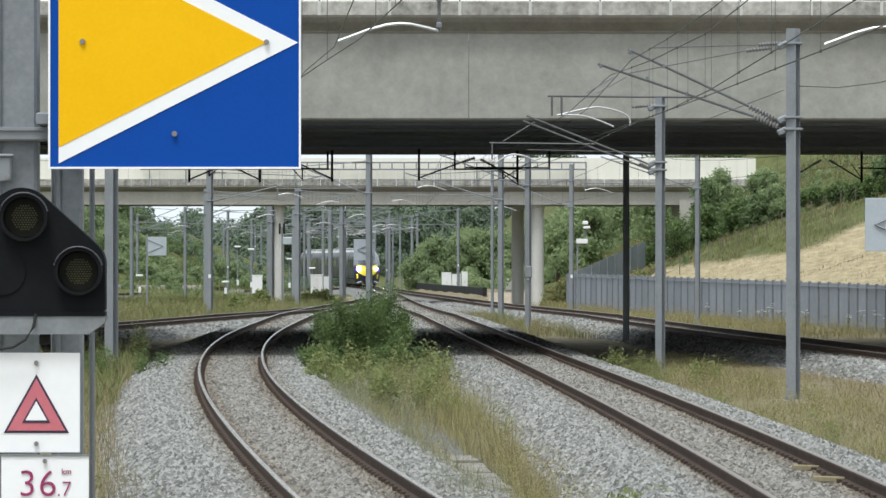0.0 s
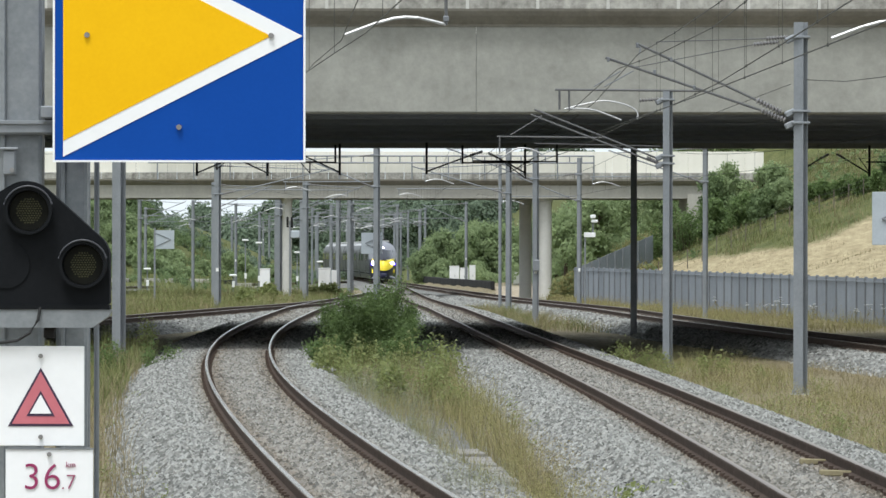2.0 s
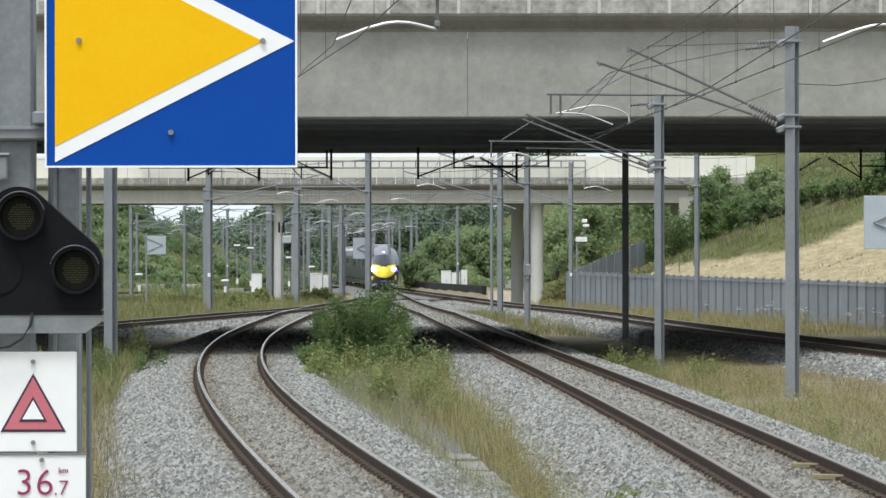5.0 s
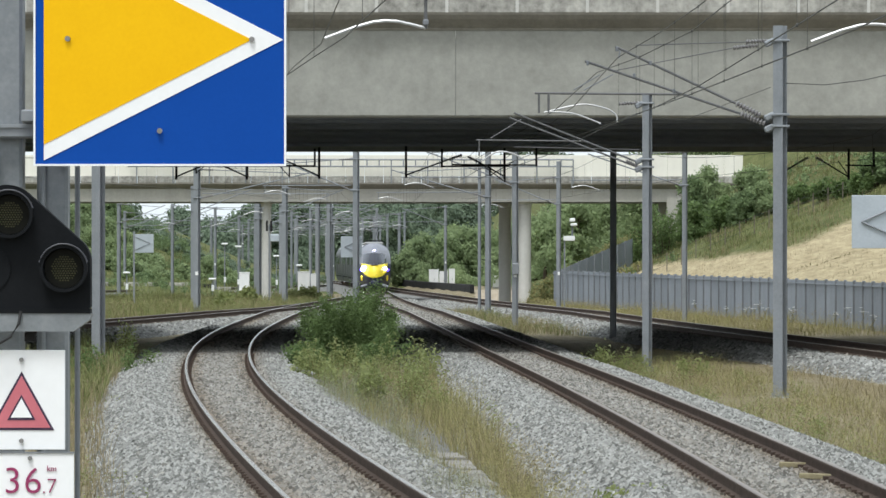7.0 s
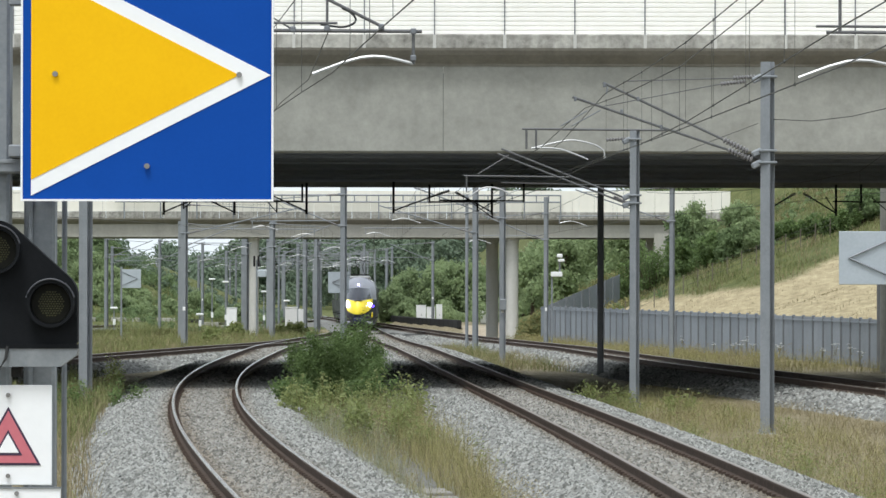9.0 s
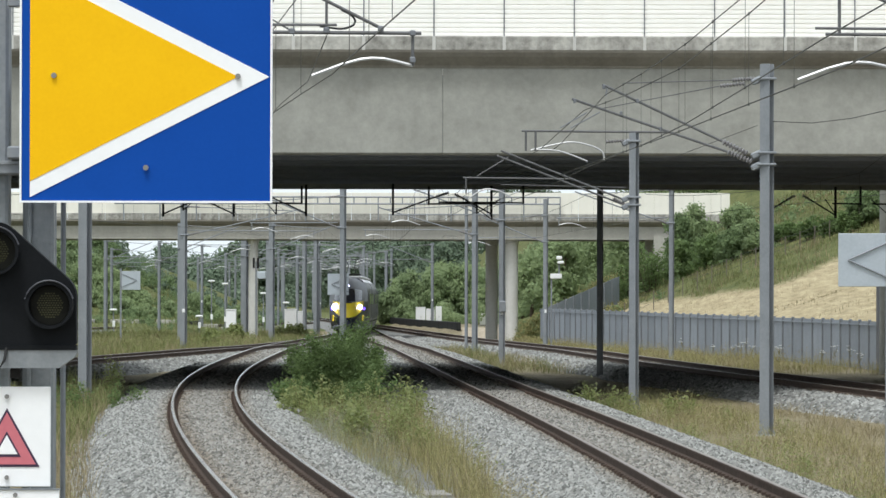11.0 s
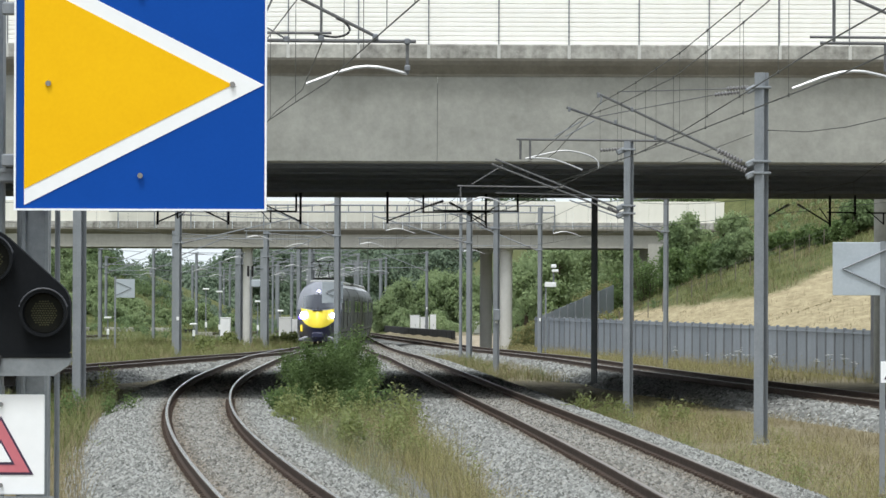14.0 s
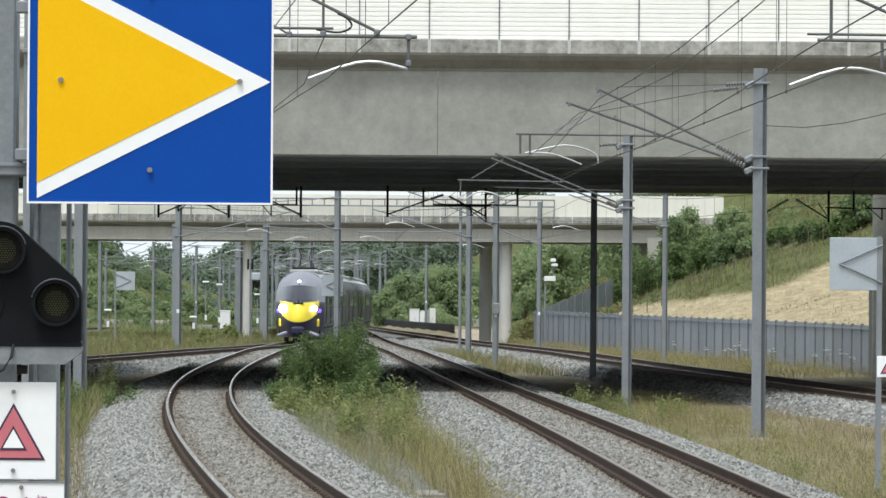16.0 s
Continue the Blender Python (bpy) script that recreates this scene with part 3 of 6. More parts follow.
def near_bridge():
    b = thing("near_road_bridge", pose(0, 0, 0), "wide weathered concrete road bridge over the tracks", "bridge", kind="structure")
    y0, y1, half = 131.0, 176.0, 60
    joints = [-half, -34.4, -16.9, 0.67, 18.2, 35.8, half]
    for a, c in zip(joints[:-1], joints[1:]):
        prof = [(y0, 6.2), (y0 + 0.06, 6.15), (y0 + 0.9, 6.15), (y0 + 0.9, 8.5), (y0, 8.5)]
        part("girder", Shape().loft([[(x, y, z) for y, z in prof] for x in (a + 0.005, c - 0.005)]), CONCRETE, b, "pale grey concrete edge girder")
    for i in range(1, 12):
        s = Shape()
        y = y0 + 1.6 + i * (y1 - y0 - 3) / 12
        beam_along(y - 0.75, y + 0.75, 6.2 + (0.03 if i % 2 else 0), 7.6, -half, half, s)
        part("deck_beam", s, SOFFIT, b, "underside beam with the shade's blue tint")
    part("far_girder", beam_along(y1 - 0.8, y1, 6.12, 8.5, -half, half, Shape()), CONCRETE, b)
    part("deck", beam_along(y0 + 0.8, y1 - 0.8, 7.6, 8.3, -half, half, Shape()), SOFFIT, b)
    s = Shape()
    # cornice with a sloping underside, shaped to shade off towards its foot
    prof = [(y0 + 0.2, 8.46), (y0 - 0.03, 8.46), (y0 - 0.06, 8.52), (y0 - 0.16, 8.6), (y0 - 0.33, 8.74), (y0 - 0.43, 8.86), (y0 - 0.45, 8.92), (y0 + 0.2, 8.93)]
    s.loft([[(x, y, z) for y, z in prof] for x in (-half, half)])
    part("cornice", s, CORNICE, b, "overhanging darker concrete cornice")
    width = 1.868
    kerb = Shape().box((0, 0, 0.10), (width - 0.03, 0.36, 0.40), bevel=0.03).mesh("edge_block", CONCRETE_STAINED)
    pan = ribbed_panel(width - 0.025, 0, 3.2, 0.123).mesh("barrier_panel", BARRIER)
    post = Shape().box((0, 0, 1.75), (0.03, 0.12, 3.5)).mesh("barrier_post", GALV_DARK)
    seam = Shape().box((0, 0, 0.10), (0.085, 0.006, 0.36), bevel=0.002).mesh("lime_seam", COLUMN)
    x = 1.366 - 31 * width
    while x < 56:
        for me, name, dx, y, z in ((kerb, "edge_block", 0, y0 - 0.22, 9.0), (pan, "barrier_panel", 0, y0 - 0.16, 9.3), (post, "barrier_post", width / 2, y0 - 0.12, 9.0), (seam, "lime_seam", width / 2, y0 - 0.405, 9.0)):
            o = new(name, me)
            o.parent = b
            o.location = (x + dx, y, z)
        x += width
    part("pier", Shape().tube([(17.47, 179.6, -0.9), (17.47, 179.6, 7.4)], 0.58, 24), CONCRETE, b, "round grey concrete pier", smooth=True)
    part("far_barrier", Shape().box((0, y1, 10.4), (2 * half, 0.1, 3.4)), BARRIER_FAR, b)


near_bridge()


def far_bridge():
    b = thing("far_road_bridge", pose(0, 0, 0), "pale concrete road bridge on round columns with cream barriers", "bridge", kind="structure")
    y0, y1 = 325.0, 337.0
    xl, xr = -70, 17.2
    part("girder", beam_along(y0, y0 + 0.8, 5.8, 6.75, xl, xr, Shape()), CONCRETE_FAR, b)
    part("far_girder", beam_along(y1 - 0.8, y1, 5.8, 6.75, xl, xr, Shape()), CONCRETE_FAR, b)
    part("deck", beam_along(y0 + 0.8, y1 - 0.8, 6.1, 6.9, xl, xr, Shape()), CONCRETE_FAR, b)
    # shadow band below the kerb is put into the cornice's dark colour and slope
    prof = [(y0 - 0.5, 7.05), (y0 - 0.5, 6.97), (y0 - 0.3, 6.8), (y0 - 0.02, 6.66), (y0 + 0.3, 6.7), (y0 + 0.3, 7.05)]
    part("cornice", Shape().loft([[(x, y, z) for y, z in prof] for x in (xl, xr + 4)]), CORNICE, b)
    width = 1.25
    kerb = Shape().box((0, 0, 0.22), (width - 0.03, 0.3, 0.44), bevel=0.03).mesh("edge_block", CONCRETE_STAINED)
    pan = Shape().box((0, 0.045, 0.7), (width - 0.008, 0.09, 1.4), bevel=0.012).mesh("barrier_panel", BARRIER_FAR)
    x = xl
    while x < xr + 3.6:
        for me, name, y, z in ((kerb, "edge_block", y0 - 0.3, 7.05), (pan, "barrier_panel", y0 - 0.28, 7.49)):
            o = new(name, me)
            o.parent = b
            o.location = (x, y, z)
        x += width
    for x, y in ((6.24, y0 + 1.2), (5.05, y0 + 10), (-10.9, y0 + 1.2), (-11.2, y0 + 10), (-29, y0 + 1.2), (-30.5, y0 + 10)):
        r = 0.42 if x > 0 else 0.32
        s = Shape().tube([(x, y, -1.6), (x, y, 5.4), (x, y, 5.8)], r, 20, radii=[r, r, r + 0.08])
        part("column", s, COLUMN, b, "round concrete bridge column", smooth=True)
    s = Shape()
    rings = []
    for x in (15.6, 21.0):
        rings.append([(x, y0 - 0.2, 2.0), (x, y1, 2.0), (x, y1, 6.1), (x, y0 - 0.2, 6.1)])
    s.loft(rings)
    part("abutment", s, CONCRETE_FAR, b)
    # a low tubular parapet rail above the kerb
    s = Shape()
    for z in (8.58, 8.13):
        s.tube([(-20, y0 - 0.7, z), (9.4, y0 - 0.7, z)], 0.055, 5)
    for i in range(37):
        s.tube([(9.4 - i * 0.8, y0 - 0.7, 8.13 if i % 3 else 7.0), (9.4 - i * 0.8, y0 - 0.7, 8.6)], 0.045, 5)
    part("parapet_rail", s, GALV, b, "grey ladder-like parapet rail")


far_bridge()


# ---- overhead line ----
def h_post(w, height, flange=0.016):
    a, f = w / 2, flange
    ring = [(-a, -a), (a, -a), (a, -a + f), (f / 2, -a + f), (f / 2, a - f), (a, a - f), (a, a), (-a, a), (-a, a - f), (-f / 2, a - f), (-f / 2, -a + f), (-a, -a + f)]
    return Shape().loft([[(x, y, z) for x, y in ring] for z in (0, height)])


def insulator(s, a, b, r=0.05, sheds=6):
    a, b = Vector(a), Vector(b)
    pts, radii = [], []
    for i in range(sheds):
        for k, q in ((0.0, 0.45), (0.35, 1.0), (0.5, 1.0), (0.85, 0.45)):
            pts.append(a.lerp(b, (i + k) / sheds))
            radii.append(r * q)
    return s.tube(pts, r, 8, radii=radii)


def mast(x, y, top, w=0.26, mat=GALV, over=None, away=1, label="galvanised steel overhead line mast"):
    """A lineside mast; over: x of the track's middle that its bracket arm reaches over."""
    z0 = ground_z(x, y) - 0.1
    m = thing("overhead_line_mast", pose(x, y, z0), label, "mast", "masts along the line")
    h = top - z0
    post = part("post", h_post(w * 0.9, h), mat, m)
    post.rotation_euler = (0, 0, radians(-30 if y < 140 else -24))
    s = Shape().box((0, 0, 0.06), (w * 1.7, w * 1.7, 0.12), bevel=0.02)
    for sx in (-1, 1):
        for sy in (-1, 1):
            s.tube([(sx * w * 0.65, sy * w * 0.65, 0.1), (sx * w * 0.65, sy * w * 0.65, 0.2)], 0.02, 6)
    part("base_plate", s, mat, m)
    if y > 190 and int(y) % 3 == 1:
        part("mast_number_plate", Shape().box((0, -w / 2 - 0.02, 2.2), (w * 0.5, 0.008, 0.18)), CABINET, m, "small pale plate")
    if over is None:
        return m
    d = 1 if over > x else -1
    arm(m, over - x, d, w, z0 - fall(y), away)
    return m


def arm(m, reach, d, w, z0, away=1):
    """A hinged bracket arm: two inclined tubes, a registration tube, insulators and a pale curved steady arm."""
    e = w / 2
    top_i, low_i = 6.75 - z0, 5.35 - z0
    end = Vector((reach + 0.15 * d, 0, 6.55 - z0))
    a0, a1 = Vector((d * (e + 0.12), 0, low_i)), Vector((d * (e + 0.12), 0, top_i))
    for z in (low_i, top_i):
        part("bracket", Shape().box((d * (e + 0.05), 0, z), (0.16, 0.14, 0.12), bevel=0.02), GALV, m)
        part("clamp", Shape().box((0, 0, z), (w + 0.1, w + 0.06, 0.05), bevel=0.01), GALV, m)
    u = (end - a0).normalized()
    v = (end - a1).normalized()
    part("insulator", insulator(Shape(), a0, a0 + u * 0.55), INSULATOR, m, "ribbed brown insulator")
    part("insulator", insulator(Shape(), a1, a1 + v * 0.55), INSULATOR, m, "ribbed brown insulator")
    part("cantilever_tube", Shape().tube([a0 + u * 0.55, end + u * 0.35], 0.028, 8), GALV, m)
    part("stay_tube", Shape().tube([a1 + v * 0.55, end + v * 0.1], 0.02, 8), GALV, m)
    mid = a0.lerp(end, 0.48)
    reg_end = Vector((reach + away * 1.15 * d, 0, 5.55 - z0))
    part("registration_tube", Shape().tube([Vector((d * (e + 0.1), 0, reg_end.z + 0.02)), reg_end + Vector((0.1 * d * away, 0, 0))], 0.022, 8), GALV, m)
    part("drop_bracket", Shape().tube([reg_end, reg_end - Vector((0, 0, 0.33))], 0.022, 6), GALV, m)
    p = reg_end - Vector((0, 0, 0.3))
    bend = ((0, 0), (0.15, 0.045), (0.28, 0.078), (0.4, 0.085), (0.52, 0.07), (0.7, 0.012), (1, -0.12))
    pts = [p + Vector((-away * d * 1.17 * k, 0, rise)) for k, rise in bend]
    part("steady_arm", Shape().tube(pts, 0.02, 6), ALU, m, "pale curved steady arm")


mast(-4.36, 57, 7.6, 0.30, over=-1.2)
mast(7.9, 57, 7.6, 0.30, over=4.35, away=-1)


near_left, near_right = bpy.data.objects["overhead_line_mast"], bpy.data.objects["overhead_line_mast.001"]


def rounded(points, steps=5):
    """The same bend with more points along it."""
    ps = [Vector((*p, 0.0)[:3]) for p in points]
    out = []
    for i in range(len(ps) - 1):
        a, b, c, d = ps[max(i - 1, 0)], ps[i], ps[i + 1], ps[min(i + 2, len(ps) - 1)]
        for k in range(steps):
            u = k / steps
            out.append(0.5 * (2 * b + (c - a) * u + (2 * a - 5 * b + 4 * c - d) * u ** 2 + (3 * b - a - 3 * c + d) * u ** 3))
    return [tuple(p) for p in out + [ps[-1]]]


def strut(m, name, points, r, mat, label=""):
    """A tube of a mast's bracket through places (x, z) in world metres."""
    o = m.matrix_basis.translation
    if name in ("steady_arm", "cable_loop"):
        points = rounded(points)
    return part(name, Shape().tube([(x - o.x, dy, z - o.z) for x, z, dy in [(*p, 0.0)[:3] for p in points]], r, 7), mat, m, label)


def ribbed(m, a, b, r=0.05):
    o = m.matrix_basis.translation
    part("insulator", insulator(Shape(), (a[0] - o.x, 0, a[1] - o.z), (b[0] - o.x, 0, b[1] - o.z), r, 8), INSULATOR, m, "ribbed brown insulator")


def collar(m, z, w, d):
    o = m.matrix_basis.translation
    part("clamp", Shape().box((0, 0, z - o.z), (w + 0.12, w + 0.06, 0.05), bevel=0.01), GALV, m)
    part("bracket", Shape().box((d * (w / 2 + 0.09), 0, z - o.z - 0.04), (0.24, 0.14, 0.14), pose(0, 0, 0, 0, 25 * d, 0), bevel=0.03), GALV, m)


for piece in near_left.children:
    if piece.name.startswith("steady_arm"):
        piece.location.z = -0.075
strut(near_left, "drop_bracket", [(-0.05, 5.3), (-0.05, 5.17)], 0.022, GALV)
strut(near_left, "registration_tube", [(-2.6, 5.65), (-0.93, 5.645)], 0.016, GALV_DARK)
strut(near_left, "stay_tube", [(-2.7, 6.75), (-0.4, 5.6)], 0.02, GALV)
strut(near_left, "stay_tube", [(-1.45, 5.57), (-1.75, 5.75), (-1.5, 6.3)], 0.012, GALV)
strut(near_left, "drop_bracket", [(-1.05, 5.57), (-1.05, 6.05)], 0.016, GALV)
strut(near_left, "cable_loop", [(-0.88, 5.82), (-0.78, 5.77), (-0.72, 5.70), (-0.745, 5.64), (-0.86, 5.60), (-1.0, 5.61), (-1.13, 5.63)], 0.013, RUBBER)
for x, z in ((-0.05, 5.55), (-0.05, 5.24), (-0.42, 5.6), (-1.05, 5.58), (-1.45, 5.57), (-1.9, 5.57)):
    o = near_left.matrix_basis.translation
    part("clamp_fitting", Shape().box((x - o.x, -0.01, z - o.z), (0.07, 0.08, 0.07), bevel=0.012), GALV_DARK, near_left)
for piece in near_right.children:
    if piece.name.startswith("steady_arm"):
        piece.location.x, piece.location.z = 0.09, -0.11
strut(near_right, "registration_tube", [(4.62, 5.62), (7.6, 5.60)], 0.016, GALV_DARK)
strut(near_right, "drop_bracket", [(4.9, 5.55), (4.9, 6.5)], 0.02, GALV)
strut(near_right, "registration_tube", [(4.74, 5.55), (7.7, 5.53)], 0.02, GALV)
strut(near_right, "stay_tube", [(5.05, 6.1), (6.2, 5.6)], 0.02, GALV)
first = mast(7.47, 105, 7.4, 0.25)
for z in (5.25, 5.5, 7.08):
    collar(first, z, 0.27, -1)
ribbed(first, (7.15, 5.30), (6.62, 5.52), 0.07)
ribbed(first, (7.05, 5.48), (6.52, 5.74), 0.07)
strut(first, "cantilever_tube", [(6.62, 5.52), (3.30, 6.64)], 0.028, GALV_DARK)
strut(first, "cantilever_tube", [(6.52, 5.74), (3.95, 6.95)], 0.028, GALV_DARK)
ribbed(first, (7.2, 7.08), (6.72, 7.05))
ribbed(first, (7.0, 6.98), (6.45, 6.92))
strut(first, "stay_tube", [(6.72, 7.05), (4.40, 6.98)], 0.012, GALV)
strut(first, "stay_tube", [(6.45, 6.92), (3.95, 6.44)], 0.011, GALV)
strut(first, "hook", [(3.95, 6.95), (4.05, 6.85), (4.02, 6.7)], 0.02, GALV)
second = mast(5.6, 127, 6.62, 0.21)
for z in (4.75, 4.95, 6.4):
    collar(second, z, 0.23, -1)
strut(second, "registration_tube", [(2.69, 6.66), (6.55, 6.63)], 0.03, GALV_DARK)
strut(second, "drop_bracket", [(2.80, 6.66), (2.80, 6.14)], 0.03, GALV_DARK)
strut(second, "drop_bracket", [(3.05, 6.66), (3.05, 6.14)], 0.03, GALV_DARK)
ribbed(second, (5.45, 6.42), (4.85, 6.38))
strut(second, "cantilever_tube", [(5.3, 4.9), (2.15, 6.15)], 0.026, GALV)
strut(second, "cantilever_tube", [(5.35, 4.75), (2.05, 6.02)], 0.026, GALV)
ribbed(second, (5.45, 4.72), (5.05, 4.92), 0.06)
strut(second, "steady_arm", [(2.93, 6.16), (3.6, 6.32), (4.03, 6.37), (4.54, 6.26), (4.79, 6.1), (4.82, 5.9)], 0.022, ALU, "pale curved steady arm")
strut(second, "steady_arm", [(3.0, 6.18), (3.6, 6.15), (4.03, 6.02), (4.4, 5.87)], 0.022, ALU, "pale curved steady arm")
strut(second, "registration_tube", [(1.2, 5.5, 2.4), (4.1, 5.47, 2.4)], 0.022, GALV)
strut(second, "drop_bracket", [(1.28, 5.5, 2.4), (1.28, 5.08, 2.4)], 0.022, GALV)
strut(second, "steady_arm", [(1.35, 4.95, 2.4), (1.6, 5.12, 2.4), (1.82, 5.2, 2.4), (2.15, 5.15, 2.4), (2.45, 5.0, 2.4)], 0.022, ALU, "pale curved steady arm")
strut(second, "stay_tube", [(1.57, 5.54, 2.4), (2.4, 6.05, 2.4)], 0.018, GALV)
strut(second, "stay_tube", [(2.2, 5.32, 2.4), (5.4, 5.2, 0.1)], 0.014, GALV)
for m in (near_left, near_right, first, second):
    for piece in m.children:
        if piece.name.startswith(("cantilever_tube", "registration_tube", "stay_tube", "drop_bracket")):
            piece.data.materials[0] = TUBE
mast(6.39, 172, 6.05, 0.19, GALV, label="dark weathered mast in the shade of the bridge")
mast(-8.78, 130, 7.4, 0.29, over=-5.6)
boxed = mast(3.42, 199, 7.6, 0.22, over=0.1)
part("switch_box", Shape().box((0.02, -0.18, 2.45), (0.27, 0.16, 0.46), bevel=0.03), GALV, boxed, "grey switch box clamped to the mast")
part("conduit", Shape().tube([(0.1, -0.16, 0.1), (0.1, -0.16, 2.3)], 0.025, 6), GALV_DARK, boxed)
mast(2.8, 240, 7.4, 0.25, over=-1.4)
mast(2.5, 252, 7.3, 0.14)
mast(6.9, 265, 7.4, 0.22, over=3.9)
mast(10.7, 207, 7.5, 0.19, over=7.1)
mast(-11.6, 244, 7.2, 0.29, over=-6.3)
mast(-3.35, 221, 7.6, 0.25, over=-6.3)
for x, y, w in ((-12.3, 350, 0.45), (-11.7, 386, 0.36), (-24.1, 380, 0.26), (-20.5, 390, 0.2), (-8.56, 372, 0.3), (-8.1, 398, 0.34), (-7.62, 368, 0.3), (1.2, 400, 0.2), (-4.6, 420, 0.2),
                (-8.9, 300, 0.3), (-14.5, 300, 0.24), (-15.5, 440, 0.26), (-3.0, 470, 0.26), (-11.5, 470, 0.26), (-19.5, 500, 0.26), (-6.0, 520, 0.26), (-15.0, 545, 0.26), (-25, 560, 0.26),
                (-11.5, 580, 0.26), (-21.5, 610, 0.26), (-33, 620, 0.26), (-28, 450, 0.22), (-33, 520, 0.22), (-40, 560, 0.22), (-36, 430, 0.22), (-45, 640, 0.22), (-9, 640, 0.24), (-18.2, 415, 0.2), (-16.8, 470, 0.2), (-13.6, 500, 0.2), (-22.5, 470, 0.18), (-17.5, 580, 0.22), (-24.5, 640, 0.22), (-13.2, 620, 0.22), (-20.2, 545, 0.2), (-2.4, 452, 0.18), (-4.3, 488, 0.18), (-5.2, 506, 0.18), (-7.6, 548, 0.18), (-12.8, 452, 0.18), (-10.4, 425, 0.2)):
    left = track_x(TRACK_A, y) > x
    mast(x, y, 6.9 + fall(y), w, over=x + (3.1 if left else -3.1))


def catenary(track, supports, y_end=None):
    """Contact wire, sagging carrier wire and droppers over one track."""
    t = thing("overhead_wires", Matrix.Identity(4), "thin dark overhead contact wires with droppers", "overhead wire", "overhead wires")
    contact, carrier, drops = [], [], []
    side = 0.2
    for a, c in zip(supports[:-1], supports[1:]):
        side = -side
        n = max(6, int((c - a) / 6))
        for i in range(n + (1 if c == supports[-1] else 0)):
            u = i / n
            y = a + (c - a) * u
            x = track_x(track, y) + side * (1 - 2 * u)
            top = 6.5 if not 128 < y < 180 else 6.0
            z = fall(y)
            zc = top - 0.4 * 4 * u * (1 - u) * min(1, (c - a) / 50)
            contact.append((x, y, 5.08 + z))
            carrier.append((x, y, zc + z))
            if 0 < i < n:
                drops.append(Shape().tube([(x, y, 5.08 + z), (x, y, zc + z)], 0.004, 4))
    part("contact_wire", Shape().tube(contact, 0.0075, 5), WIRE, t)
    part("carrier_wire", Shape().tube(carrier, 0.008, 5), WIRE, t)
    for d in drops:
        part("dropper", d, WIRE, t)


catenary(TRACK_A, [34, 57, 130, 178, 221, 244, 300, 350, 400, 450, 500, 560, 620])
catenary(TRACK_B, [142, 178, 199, 240, 300, 350, 400])
catenary(TRACK_C, [62, 120, 178, 207, 265, 320, 370, 405])
catenary(TRACK_D, [92, 130, 178, 230])
extra = thing("carrier_wires", Matrix.Identity(4), "thin dark carrier wires strung between two masts", "overhead wire", "overhead wires")
def line_at(points, y):
    """The place on a hanging line at a distance of y."""
    ys = [p[1] for p in points]
    return Vector((float(np.interp(y, ys, [p[0] for p in points])), y, float(np.interp(y, ys, [p[2] for p in points]))))


# two overlapping lines of wire between the near masts, each a carrier with its lower wire
CARRIER_OUT = [(5.05, 30, 7.2), (4.7, 57, 6.86), (4.54, 68, 6.66), (4.36, 80, 6.57), (4.19, 92, 6.61), (4.0, 105, 6.72), (3.7, 127, 6.32), (2.6, 172, 5.8)]
CARRIER_IN = [(5.2, 30, 7.0), (4.9, 57, 6.69), (4.59, 68, 6.40), (4.26, 80, 6.17), (3.92, 92, 6.22), (3.56, 105, 6.40), (3.19, 127, 6.2), (1.6, 172, 5.8)]
LOWER_OUT = [(5.05, 30, 5.6), (4.7, 57, 5.49), (4.54, 68, 5.38), (4.36, 80, 5.27), (4.19, 92, 5.27), (4.0, 105, 5.37), (3.7, 127, 5.52), (2.6, 172, 5.6)]
LOWER_IN = [(5.2, 30, 5.15), (4.9, 57, 5.15), (4.59, 68, 5.15), (4.26, 80, 5.15), (3.92, 92, 5.17), (3.56, 105, 5.15), (3.19, 127, 5.12), (1.6, 172, 5.08)]
LOOP_WIRE = [(7.6, 105, 6.17), (8.27, 103, 6.07), (8.92, 101, 6.10), (9.52, 99, 6.21), (11.4, 96, 6.6)]
LEFT_WIRE = [(-1.03, 57, 5.56), (-1.6, 72, 5.62), (-2.5, 90, 5.96), (-4.3, 130, 6.65)]
for points, r in ((CARRIER_OUT, 0.009), (CARRIER_IN, 0.009), (LOWER_OUT, 0.0095), (LOWER_IN, 0.0095), (LOOP_WIRE, 0.0095), (LEFT_WIRE, 0.0075), ([(5.75, 127, 6.0), (6.3, 121, 5.82), (7.3, 105.5, 6.1)], 0.008)):
    part("wire", Shape().tube(points, r, 5), WIRE, extra)
for y in (62, 68, 74, 80, 86, 92, 98):
    for upper, lower_line in ((CARRIER_OUT, LOWER_OUT), (CARRIER_IN, LOWER_IN)):
        part("dropper", Shape().tube([line_at(upper, y), line_at(lower_line, y)], 0.0035, 4), WIRE, extra)
        for p in (line_at(upper, y), line_at(lower_line, y)):
            part("dropper_clip", Shape().box(p, (0.025, 0.04, 0.05), bevel=0.006), WIRE, extra)
strut(first, "jumper_tube", [(3.05, 6.02), (3.62, 6.35)], 0.014, GALV_DARK)
strut(first, "jumper_tube", [(3.28, 6.02), (3.90, 6.36)], 0.014, GALV_DARK)
for x, z in ((3.36, 6.60), (3.98, 6.9), (4.35, 6.33), (5.2, 6.0), (4.7, 6.6)):
    o = first.matrix_basis.translation
    part("clamp_fitting", Shape().box((x - o.x, -0.02, z - o.z), (0.06, 0.07, 0.10), bevel=0.012), GALV_DARK, first)


